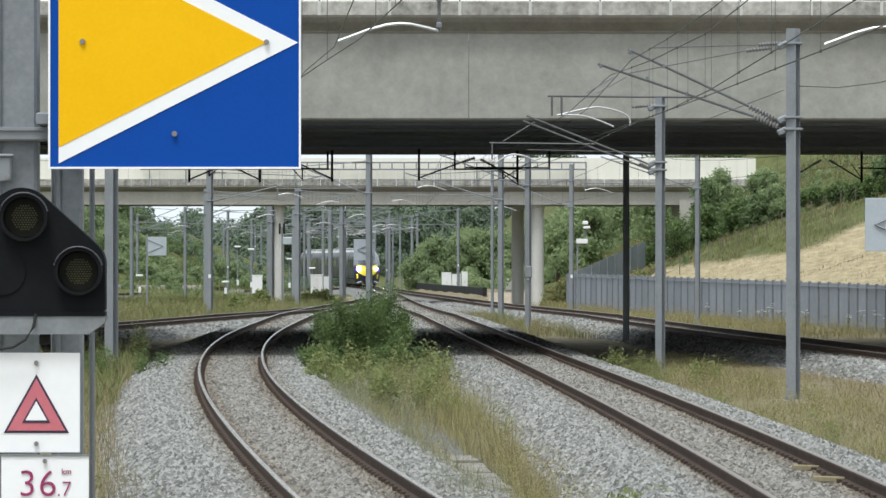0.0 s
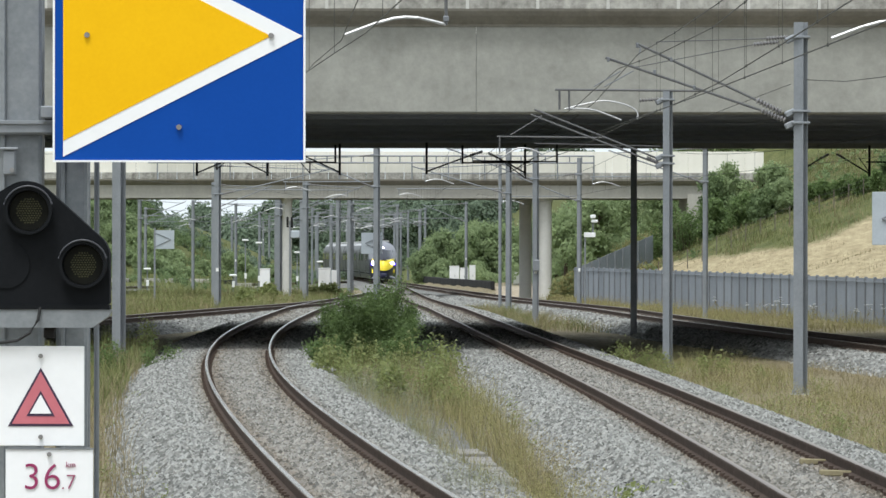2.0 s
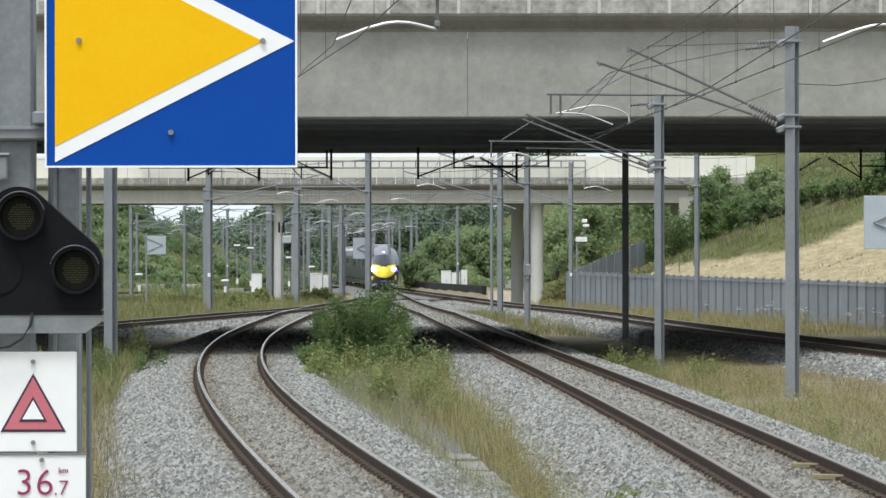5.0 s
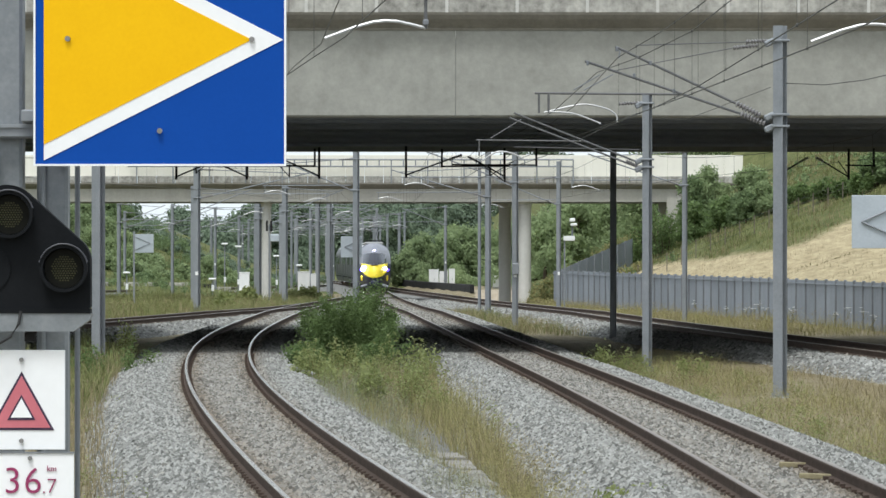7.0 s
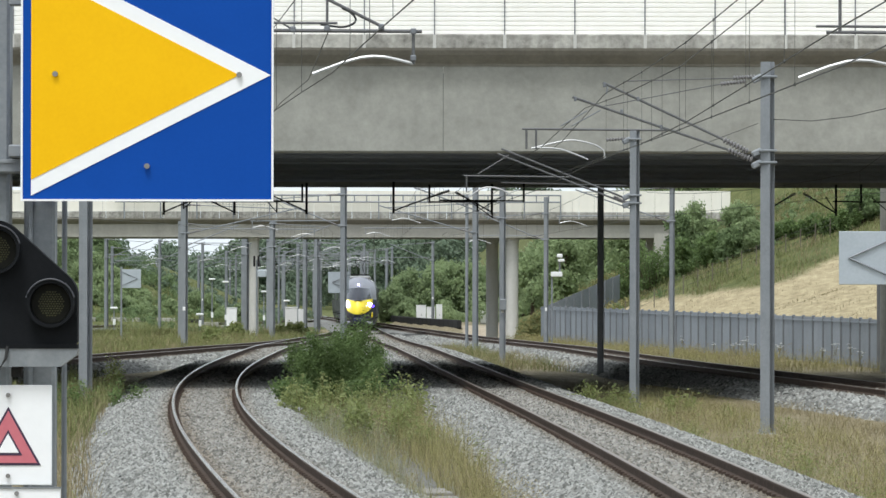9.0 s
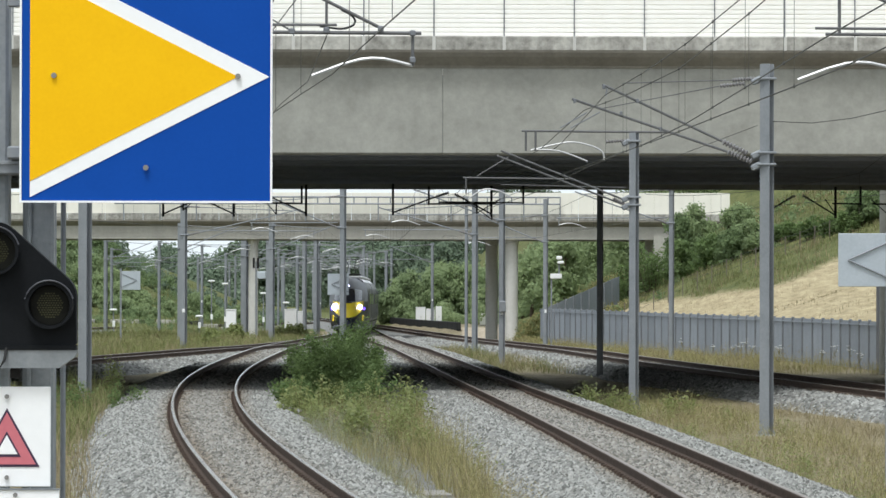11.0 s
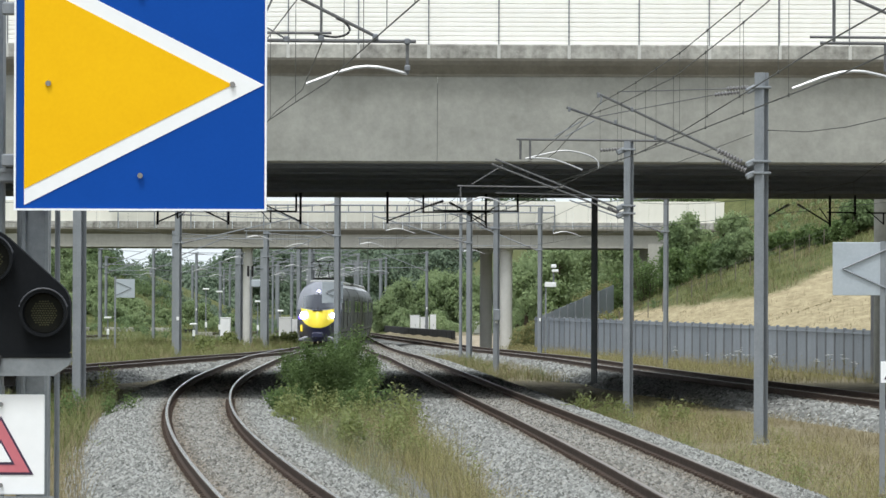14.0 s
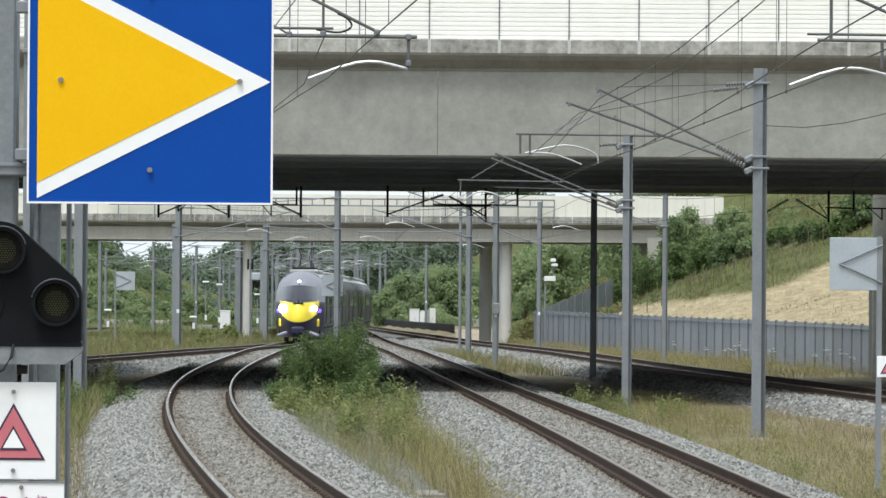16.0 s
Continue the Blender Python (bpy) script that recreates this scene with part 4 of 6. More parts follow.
def bridge_drop(x, y, w):
    """A dark drop frame bolted under the bridge that carries the wires."""
    t = thing("under_bridge_wire_support", pose(x, y, 6.2), "black steel drop frame under the bridge carrying wires", "wire support", "wire supports under the bridge")
    part("drop_post", Shape().box((0, 0, -0.55), (0.08, 0.08, 1.1)), CAR_DARK, t)
    s = Shape().tube([(0, 0, -1.0), (w, 0, -0.45)], 0.03, 6)
    part("strut", s, CAR_DARK, t)
    ins = Shape()
    insulator(ins, (w, 0, -0.45), (w * 1.3, 0, -0.3), 0.06)
    part("insulator", ins, INSULATOR, t)


def bridge_frame(x, y, length, second, down):
    """A level black bar under the bridge on two drop posts."""
    t = thing("under_bridge_bar", pose(x, y, 6.2), "black level bar on drop posts under the bridge", "wire support", "wire supports under the bridge")
    part("drop_post", Shape().box((0, 0, -0.33), (0.07, 0.07, 0.66)), CAR_DARK, t)
    part("bar", Shape().tube([(0, 0, -0.62), (length, 0, -0.6)], 0.03, 6), CAR_DARK, t)
    part("hanger", Shape().box((second, 0, -0.62 - down / 2), (0.05, 0.05, down)), CAR_DARK, t)
    part("stay", Shape().tube([(second, 0, -0.6 - down), (second + length * 0.35, 0, -0.45)], 0.018, 5), CAR_DARK, t)


for x, y, length, second, down in ((3.7, 172, -2.95, -1.1, 0.6), (15.6, 173, -1.0, -0.9, 0.35), (17.9, 174, -1.8, -1.2, 0.4), (-9.1, 172, 1.5, 0.9, 0.3), (-4.1, 174, -1.4, -0.9, 0.4), (0.4, 174.5, 2.4, 1.7, 0.35)):
    bridge_frame(x, y, length, second, down)
for x, y, w in ((-0.85, 170, 1.5), (-3.9, 172, -1.2), (2.6, 173, -1.0), (-9.0, 174, 1.3), (12.2, 174, 0.9), (14.8, 174, -0.9), (-6.5, 174, -1.2)):
    bridge_drop(x, y, w)


# ---- signs and signal beside the camera's platform ----
def bolt(parent, x, z, r=0.011, y=-0.004):
    s = Shape().tube([(x, y, z), (x, y - 0.012, z)], r, 10)
    return part("bolt", s, BOLT, parent)


def marker_board():
    """Blue square board with a yellow arrow head edged in white."""
    y, half = 19.4, 0.4985
    cx, cz = (309.3 - 784) * y / 8700, 2.6 + (448 - 76) * y / 8700
    b = thing("marker_board", pose(cx, y, cz), "square blue marker board with a white-edged yellow arrow", "sign")
    part("panel", Shape().box((0, 0.01, 0), (2 * half, 0.02, 2 * half), bevel=0.004), BLUE, b)
    s = Shape()
    e = 0.008
    for c, size in (((0, -0.002, half - e / 2), (2 * half, 0.008, e)), ((0, -0.002, -half + e / 2), (2 * half, 0.008, e)),
                    ((half - e / 2, -0.002, 0), (e, 0.008, 2 * half - 2 * e)), ((-half + e / 2, -0.002, 0), (e, 0.008, 2 * half - 2 * e))):
        s.box(c, size)
    part("white_edge", s, WHITE, b)
    part("arrow_border", Shape().plate([(-0.4575, -0.477), (0.487, 0.0), (-0.4575, 0.477)], -0.003, 0.0015), WHITE, b, "white arrow border")
    part("arrow", Shape().plate([(-0.4575, -0.414), (0.363, 0.0), (-0.4575, 0.414)], -0.0055, -0.002), YELLOW, b, "yellow arrow head")
    for x, z in ((-0.363, 0.003), (0.363, 0.001), (0.0, -0.36), (0.0, 0.36)):
        bolt(b, x, z, y=-0.006)
    for z in (-0.3, 0.3):
        part("back_rail", Shape().box((-0.1, 0.045, z), (0.9, 0.04, 0.05), bevel=0.006), GALV, b)


marker_board()


def sign_posts():
    k = 19.6 / 8700
    for name, x0, x1, y, z0, z1, lab in (("sign_post", -22, 68, 19.62, -0.7, 3.9, "thick galvanised steel sign post"), ("sign_post", 91, 146, 19.66, -0.7, 3.4, "galvanised steel channel sign post"),
                                         ("sign_post", 149, 159, 19.9, -0.7, 3.3, "thin galvanised tube beside the sign posts")):
        t = thing(name, pose(((x0 + x1) / 2 - 784) * k, y, z0), lab, "sign post", "posts behind the signs")
        w = (x1 - x0) * k
        s = Shape()
        h = z1 - z0
        if w > 0.06:
            s.box((0, 0, h / 2), (w, w * 0.8, h), bevel=0.012)
            part("post", s, GALV_NEAR, t)
            part("flange", Shape().box((-w * 0.28, -w * 0.4 - 0.012, h / 2), (w * 0.16, 0.02, h), bevel=0.004), GALV_NEAR, t)
            part("clamp", Shape().box((0, 0, 2.6 + 0.47 - z0), (w + 0.03, w * 0.8 + 0.06, 0.05), bevel=0.008), GALV_NEAR, t)
        else:
            part("tube", Shape().tube([(0, 0, 0), (0, 0, h)], w / 2, 10), GALV, t)
    t = thing("sign_bracket", pose(-1.62, 19.5, 3.07), "galvanised steel bracket rail clamped to the post", "bracket")
    part("rail", Shape().box((-0.08, 0, 0), (0.33, 0.05, 0.055), bevel=0.008), GALV, t)
    part("lip", Shape().box((-0.08, -0.03, 0.02), (0.33, 0.01, 0.012)), GALV, t)
    t = thing("junction_fitting", pose(-1.735, 19.48, 2.93), "small galvanised bolted fitting on the post", "bracket")
    part("plate", Shape().box((0, 0, 0), (0.05, 0.03, 0.10), bevel=0.006), GALV, t)
    part("bolt", Shape().tube([(0.012, -0.015, -0.03), (0.012, -0.03, -0.03)], 0.01, 8), BOLT, t)
    part("cap", Shape().box((0, 0, 0.055), (0.075, 0.05, 0.012), bevel=0.004), GALV, t)


sign_posts()


def shunt_signal():
    """A black position-light head with hooded round lenses, on a grey shelf."""
    y = 19.3
    k = y / 8700
    b = thing("position_light_signal", pose((65 - 784) * k, y, 2.6 - 30 * k), "black position-light shunting signal with unlit hooded lenses", "signal")

    def at(px, py):
        return ((px - 65) * k, (478 - py) * k)
    outline = []
    for px, py, r, a0, a1 in ((40, 388, 55, 125, 48), (140, 468, 48, 45, 0)):
        for i in range(9):
            a = radians(a0 + (a1 - a0) * i / 8)
            outline.append(at(px + r * math.cos(a), py - r * math.sin(a)))
    outline += [at(188, 548), at(181, 556), at(-40, 556), at(-47, 548), at(-45, 420), at(-20, 360)]
    part("backplate", Shape().plate(outline, -0.04, 0.05), BLACK, b)
    part("visor_edge", Shape().plate([at(-47, 552), at(188, 552), at(188, 560), at(-47, 560)], -0.055, 0.05), BLACK, b)
    for px, py in ((46, 386), (142, 481), (5, 481)):
        x, z = at(px, py)
        r = 42 * k
        if px == 5:
            s = Shape().tube([(x, -0.04, z), (x, -0.046, z)], r, 28)
            part("blanking_disc", s, BLACK, b)
            continue
        ring = []
        for ry, rr in ((-0.04, r), (-0.10, r), (-0.10, r - 0.012), (-0.045, r - 0.014)):
            ring.append([(x + rr * math.cos(2 * math.pi * i / 28), ry, z + rr * math.sin(2 * math.pi * i / 28)) for i in range(28)])
        hood = part("lens_hood", Shape().loft(ring, caps=False), BLACK, b, smooth=True)
        lens = part("lens", Shape().tube([(x, -0.042, z), (x, -0.05, z)], r - 0.016, 28), LENS, b, "dark unlit lens")
        s = Shape()
        for i in range(-5, 6):
            for j in range(-5, 6):
                dx, dz = (i + 0.5 * (j % 2)) * 0.0105, j * 0.0092
                if dx * dx + dz * dz < 0.052 ** 2:
                    s.tube([(x + dx, -0.05, z + dz), (x + dx, -0.052, z + dz)], 0.0036, 6)
        part("lens_grid", s, LENS_CELL, lens, "grid of small lens cells")
        # sky sheen on the hood's upper edge, given as a paler arc
        arc = []
        for i in range(13):
            a = radians(15 + 150 * i / 12)
            arc.append((x + (r + 0.004) * math.cos(a), -0.105, z + (r + 0.004) * math.sin(a)))
        part("hood_rim", Shape().tube(arc, 0.0035, 6), HOOD_EDGE, b, "upper hood edge with sky sheen in its colour")
    s = Shape()
    s.plate([at(-45, 560), at(190, 560), at(186, 572), at(158, 592), at(-45, 592)], -0.05, 0.06)
    part("shelf", s, GALV_NEAR, b, "grey metal shelf")
    part("slot_box", Shape().plate([at(70, 594), at(88, 594), at(88, 610), at(70, 610)], 0.0, 0.06), CAR_DARK, b)
    x, z = at(66, 556)
    x2, z2 = at(-5, 622)
    pts = [(x, -0.06, z), (x - 0.008, -0.065, z - 0.05), (x - 0.04, -0.065, z - 0.1), (x - 0.09, -0.06, z - 0.13), (x2 - 0.05, -0.05, z2 - 0.0)]
    part("cable", Shape().tube(pts, 0.006, 8), RUBBER, b, "black cable")


shunt_signal()


def text_mesh(name, words, size, mat, parent, x, z, y=-0.004):
    cu = bpy.data.curves.new(name, "FONT")
    cu.body, cu.size, cu.align_x, cu.extrude, cu.offset = words, size, "CENTER", 0.0015, -0.0014 if size > 0.05 else 0.0
    tmp = bpy.data.objects.new("letters", cu)
    scene.collection.objects.link(tmp)
    me = bpy.data.meshes.new_from_object(tmp.evaluated_get(bpy.context.evaluated_depsgraph_get()))
    bpy.data.objects.remove(tmp)
    me.materials.clear()
    me.materials.append(mat)
    o = new(name, me)
    o.parent = parent
    o.matrix_basis = pose(x, y, z, 90, 0, 0)
    return o


def small_signs():
    y = 19.3
    k = y / 8700
    t = thing("warning_triangle_sign", pose((65 - 784) * k, y, 2.6 + (448 - 713.5) * k), "white square sign with a faded red triangle", "sign")
    part("panel", Shape().box((0, 0.005, 0), (154 * k, 0.01, 177 * k), bevel=0.003), WHITE, t)

    def tri(r_side, zc, h):
        return [(-r_side * k, (zc - h / 2) * k), (r_side * k, (zc - h / 2) * k), (0, (zc + h / 2) * k)]
    part("outline", Shape().plate(tri(58, -1.5, 104), -0.003, 0.001), NAVY, t, "dark outline")
    part("triangle", Shape().plate(tri(51, -3.0, 92), -0.0055, -0.002), PINK, t, "faded red triangle")
    part("inner_outline", Shape().plate(tri(25, -13.0, 45), -0.0075, -0.005), NAVY, t)
    part("inner_triangle", Shape().plate(tri(19, -14.0, 34), -0.0095, -0.007), WHITE, t)
    bolt(t, 0, 71 * k, 0.009)
    bolt(t, 0, -72 * k, 0.009)
    t = thing("kilometre_plate", pose((81 - 784) * k, y - 0.02, 2.6 + (448 - 853) * k), "white kilometre plate with maroon figures", "sign")
    part("panel", Shape().box((0, 0.005, 0), (155 * k, 0.01, 93 * k), bevel=0.003), WHITE, t)
    part("edge", Shape().box((0, 0.002, 47 * k), (157 * k, 0.016, 2.5 * k)), GALV, t)
    text_mesh("figure", "3", 0.148, MAROON, t, -31 * k, -25 * k)
    text_mesh("figure", "6", 0.148, MAROON, t, 5 * k, -25 * k)
    text_mesh("decimal", ".7", 0.085, MAROON, t, 34 * k, -25 * k)
    text_mesh("unit", "km", 0.032, MAROON, t, 38 * k, 14 * k)
    bolt(t, 0, 37 * k, 0.009)


small_signs()


def far_board(x, y, z, size, post_w, post_top, flip=1, sheet_dx=0.0, label="grey back of a square marker board on a post"):
    """The back of a marker board: a grey sheet with a triangular stiffening frame, on a post."""
    g = ground_z(x, y) - 0.1
    t = thing("marker_sign", pose(x, y, g), label, "sign", "board backs beside the line")
    if post_w:
        part("post", h_post(post_w, post_top - g, 0.02), GALV, t)
        part("foot", Shape().box((0, 0, 0.12), (post_w * 1.6, post_w * 1.6, 0.3), bevel=0.02), TIMBER, t)
    cx, cz = -flip * size * 0.55 + sheet_dx, z - g
    part("sheet", Shape().box((cx, -0.02, cz), (size, 0.03, size), bevel=0.006), BOARD, t)
    s = Shape()
    a, b, c = (cx - flip * size * 0.32, -0.06, cz), (cx + flip * size * 0.5, -0.06, cz + size * 0.36), (cx + flip * size * 0.5, -0.06, cz - size * 0.36)
    for p, q in ((a, b), (a, c)):
        s.tube([p, q], size * 0.02, 6)
    part("frame", s, GALV, t, "triangular stiffening frame")
    return t


far_board(7.10, 74, 3.03, 0.8, 0.08, 3.45, sheet_dx=0.085)
far_board(-3.05, 221.5, 2.75, 0.95, 0, 3, 1)
far_board(-17.5, 290, 3.0, 1.1, 0.1, 3.7, -1)
t = thing("small_triangle_sign", pose(7.22, 73.75, 1.48), "small white plate with a red triangle on the post", "sign")
part("panel", Shape().box((0, 0, 0), (0.34, 0.012, 0.32), bevel=0.003), WHITE, t)
part("triangle", Shape().plate([(-0.12, -0.11), (0.12, -0.11), (0, 0.11)], -0.012, -0.008), NAVY, t)
part("inner_triangle", Shape().plate([(-0.09, -0.09), (0.09, -0.09), (0, 0.075)], -0.016, -0.011), PINK, t)


# ---- fence, cabinets and clutter ----
def sheet_fence(points, name, label, width=2.5):
    """A fence of ribbed steel panels between posts; points: x, y, foot and height."""
    t = thing(name, Matrix.Identity(4), label, "fence")
    ribs = []
    for i in range(17):
        x = -0.5 + i / 16
        ribs.append((x, -0.018 if i % 2 else 0.018))
    ring = ribs + [(x, y + 0.012) for x, y in reversed(ribs)]
    panel = Shape().loft([[(x, y, z) for x, y in ring] for z in (0, 0.97, 1.0)]).mesh("panel", FENCE)
    post = Shape().box((0, 0, 0.515), (0.10, 0.14, 1.03), bevel=0.015).mesh("post", GALV_DARK)
    rail = Shape().box((0, -0.035, 0.93), (1.0, 0.03, 0.03)).mesh("top_rail", FENCE)
    for (xa, ya, za, ha), (xb, yb, zb, hb) in zip(points[:-1], points[1:]):
        length = math.hypot(xb - xa, yb - ya)
        n = max(1, round(length / width))
        ang = math.degrees(math.atan2(yb - ya, xb - xa))
        if ang > 90:
            ang -= 180
        for i in range(n):
            u, v = (i + 0.5) / n, i / n
            for me, k, wide in ((panel, u, length / n - 0.04), (rail, u, length / n), (post, v, 1.0)):
                o = new(me.name.split(".")[0], me)
                o.parent = t
                o.matrix_basis = pose(xa + (xb - xa) * k, ya + (yb - ya) * k, za + (zb - za) * k, 0, 0, ang) @ Matrix.Diagonal((wide, 1, ha + (hb - ha) * k, 1))
    return t


sheet_fence([(17.5, 186, -0.55, 1.9), (16.6, 201, -0.55, 1.9), (12.1, 250, -0.6, 1.95), (7.5, 300, -0.75, 2.1)], "steel_sheet_fence", "grey ribbed steel fence beside the line")


def sloping_fence():
    t = thing("sloping_steel_fence", Matrix.Identity(4), "grey steel fence climbing the bank", "fence")
    a, b, n = Vector((7.6, 301, -0.75)), Vector((12.7, 309, 1.0)), 10
    for i in range(n):
        p, q = a.lerp(b, i / n), a.lerp(b, (i + 0.97) / n)
        hp, hq = 2.0 + 0.35 * i / n, 2.0 + 0.35 * (i + 1) / n
        front = [p, q, q + Vector((0, 0, hq)), p + Vector((0, 0, hp))]
        part("panel", Shape().loft([front, [v + Vector((-0.02, 0.03, 0)) for v in front]]), FENCE, t)
        part("post", Shape().box(p + Vector((0, 0, hp / 2)), (0.08, 0.08, hp + 0.08)), GALV_DARK, t)
    return t


sloping_fence()
t = thing("fence_end_post", pose(17.38, 185.2, -0.6), "dark steel post at the fence's end", "post")
part("post", h_post(0.16, 5.0), GALV_DARK, t)


def cabinet(x, y, w, d, h, label="white trackside equipment cabinet"):
    g = ground_z(x, y)
    t = thing("equipment_cabinet", pose(x, y, g), label, "cabinet", "trackside cabinets")
    part("body", Shape().box((0, 0, h / 2 + 0.1), (w, d, h), bevel=0.03), CABINET, t)
    part("plinth", Shape().box((0, 0, 0.05), (w * 1.05, d * 1.05, 0.14)), CONCRETE, t)
    part("roof", Shape().box((0, 0, h + 0.13), (w * 1.06, d * 1.1, 0.06), bevel=0.015), CABINET, t)
    for sx in (-1, 1):
        part("door", Shape().box((sx * w * 0.24, -d / 2 - 0.012, h / 2 + 0.12), (w * 0.45, 0.02, h * 0.86), bevel=0.006), CABINET, t)
    part("handle", Shape().box((0.03, -d / 2 - 0.03, h / 2), (0.03, 0.03, 0.16)), GALV, t)


cabinet(-12.05, 318, 0.66, 0.6, 1.95)
cabinet(-8.9, 345, 0.85, 0.6, 1.95)
cabinet(-8.25, 346, 0.36, 0.5, 1.8)
cabinet(0.25, 406, 0.8, 0.6, 1.35)
cabinet(1.05, 406, 0.7, 0.6, 1.2)
cabinet(1.75, 407, 0.5, 0.6, 1.4)
cabinet(5.5, 395, 1.0, 0.6, 0.95, "low white trackside equipment box")

# a cable trough and a ballast strip across the far yard
trough = thing("cable_trough", Matrix.Identity(4), "low weathered concrete cable trough across the far yard", "cable trough")
for i in range(14):
    x = -31 + i * 1.35
    y = 424 - 0.9 * i
    part("trough_length", Shape().box((x, y, ground_z(x, y) + 0.12), (1.32, 0.5, 0.42), pose(0, 0, 0, 0, 0, -33), bevel=0.03), CONCRETE_FAR if i % 3 else DARK_WALL, trough)

# a low black wall along the far side of the outer track
wall = thing("low_trackside_wall", Matrix.Identity(4), "low black retaining wall beside the outer track", "wall")
for i in range(19):
    a, b = 354 + i * 4.75, 354 + (i + 1) * 4.75
    xa, xb = wall_x(a), wall_x(b)
    s = Shape().box(((xa + xb) / 2, (a + b) / 2, fall(a) + 0.36), (math.hypot(xb - xa, b - a) * 0.985, 0.3, 0.6), pose(0, 0, 0, 0, 0, math.degrees(math.atan2(b - a, xb - xa))), bevel=0.04)
    part("wall_block", s, DARK_WALL, wall)


def small_signal(x, y, z0):
    t = thing("lineside_camera_post", pose(x, y, z0), "thin post with a white box and small camera heads", "camera post")
    part("pole", Shape().tube([(0, 0, 0), (0, 0, 3.75)], 0.045, 8), GALV, t)
    part("white_box", Shape().box((0.25, -0.05, 3.85), (0.62, 0.3, 0.26), bevel=0.02), CABINET, t)
    part("upright", Shape().box((0.42, 0, 4.3), (0.09, 0.1, 0.7)), GALV_DARK, t)
    part("camera_head", Shape().box((0.42, -0.1, 4.85), (0.3, 0.36, 0.2), bevel=0.04), CABINET, t)
    part("camera_hood", Shape().box((0.5, -0.1, 4.6), (0.36, 0.3, 0.16), bevel=0.04), CABINET, t)


small_signal(7.3, 268, -0.6)


def column_signal():
    t = thing("lineside_signal", pose(-10.6, 323, -0.9), "tall slim lineside signal with dark heads by the column", "signal")
    part("pole", Shape().tube([(0, 0, 0), (0, 0, 5.2)], 0.06, 8), GALV, t)
    for dx in (-0.16, 0.12):
        part("signal_head", Shape().box((dx, -0.1, 5.1), (0.14, 0.14, 0.7), bevel=0.03), CAR_DARK, t)
    part("box", Shape().box((0.35, 0, 4.3), (0.6, 0.3, 0.5), bevel=0.05), BOARD, t)


column_signal()

def yard_lamp(x, y, h):
    g = ground_z(x, y)
    t = thing("yard_lamp", pose(x, y, g), "short grey yard lamp post with a white head", "lamp post", "yard lamps beyond the bridge")
    part("pole", Shape().tube([(0, 0, 0), (0, 0, h)], 0.05, 7), GALV, t)
    part("head", Shape().box((0, -0.12, h + 0.06), (0.55, 0.4, 0.16), bevel=0.05), CABINET, t)
    part("junction_box", Shape().box((0.02, -0.08, 0.9), (0.2, 0.14, 0.45), bevel=0.02), CABINET, t)


for x, y, h in ((-17.6, 420, 3.9), (-16.6, 424, 3.9), (-19.5, 405, 2.6), (-16.2, 365, 1.5), (-23.0, 372, 1.9), (-11.5, 430, 2.4), (-13.8, 440, 3.2)):
    yard_lamp(x, y, h)

# flat concrete lids of a cable trough in the weeds
trough = thing("cable_trough", Matrix.Identity(4), "concrete cable trough lids half buried in weeds", "cable trough")
for i in range(16):
    y = 56 + i * 1.03
    x = 0.95 - (y - 56) * 0.045
    s = Shape().box((x, y, -0.40 + 0.02 * math.sin(i * 2.3)), (0.38, 0.96, 0.07), pose(0, 0, 0, 1.2 * math.sin(i * 1.7), 2 * math.sin(i * 3.1), 2), bevel=0.012)
    part("lid", s, SLEEPER, trough)
for x, y, w, r in ((4.66, 63.0, 0.36, 5), (4.72, 59.8, 0.46, -3)):
    s = Shape().box((x, y, -0.15), (w, 0.12, 0.07), pose(0, 0, 0, 0, 2, r), bevel=0.01)
    tagged(part("timber_offcut", s, PALE_TIMBER), "pale timber offcut lying between the rails", "timber", "offcuts between the rails")
pts = [(6.05 + 0.02 * i, 72.5 - 1.1 * i, -0.34 - 0.03 * i + 0.06 * math.sin(i * 0.9)) for i in range(9)]
tagged(part("ground_cable", Shape().tube(pts, 0.02, 6), RUBBER), "black cable lying on the ballast shoulder", "cable")


# ---- the train ----
def half_width(z):
    return float(np.interp(z, [0.25, 0.5, 1.0, 2.0, 2.7, 3.1, 3.4, 3.62, 3.76, 3.8], [1.12, 1.22, 1.30, 1.34, 1.31, 1.22, 1.06, 0.84, 0.52, 0.22])) * 0.985


def nose_y(z):
    return float(np.interp(z, [0.25, 0.5, 0.9, 1.2, 1.6, 2.1, 2.6, 3.0, 3.3, 3.55, 3.7, 3.8], [0.55, 0.25, 0.05, 0.0, 0.10, 0.42, 0.95, 1.5, 2.05, 2.8, 3.5, 4.3]))


def front_y(x, z):
    """How far back the nose's skin lies at x, z."""
    return nose_y(z) + 2.9 * min(1.0, abs(x) / half_width(z)) ** 2.2


def skin(s, left, right, bottom, top, proud, nx=24, nz=8):
    """A panel that lies on the nose between heights bottom(x) and top(x)."""
    vs = []
    for j in range(nz + 1):
        for i in range(nx + 1):
            x = left + (right - left) * i / nx
            z = bottom(x) + (top(x) - bottom(x)) * j / nz
            vs.append((x, front_y(x, z) - proud, z))
    n = nx + 1
    return s.add(vs, [(j * n + i, j * n + i + 1, (j + 1) * n + i + 1, (j + 1) * n + i) for j in range(nz) for i in range(nx)])


LEVELS = [0.25, 0.4, 0.6, 0.8, 0.95, 1.1, 1.25, 1.4, 1.55, 1.7, 1.85, 2.0, 2.13, 2.3, 2.5, 2.7, 2.9, 3.1, 3.22, 3.35, 3.48, 3.6, 3.7, 3.76, 3.8]


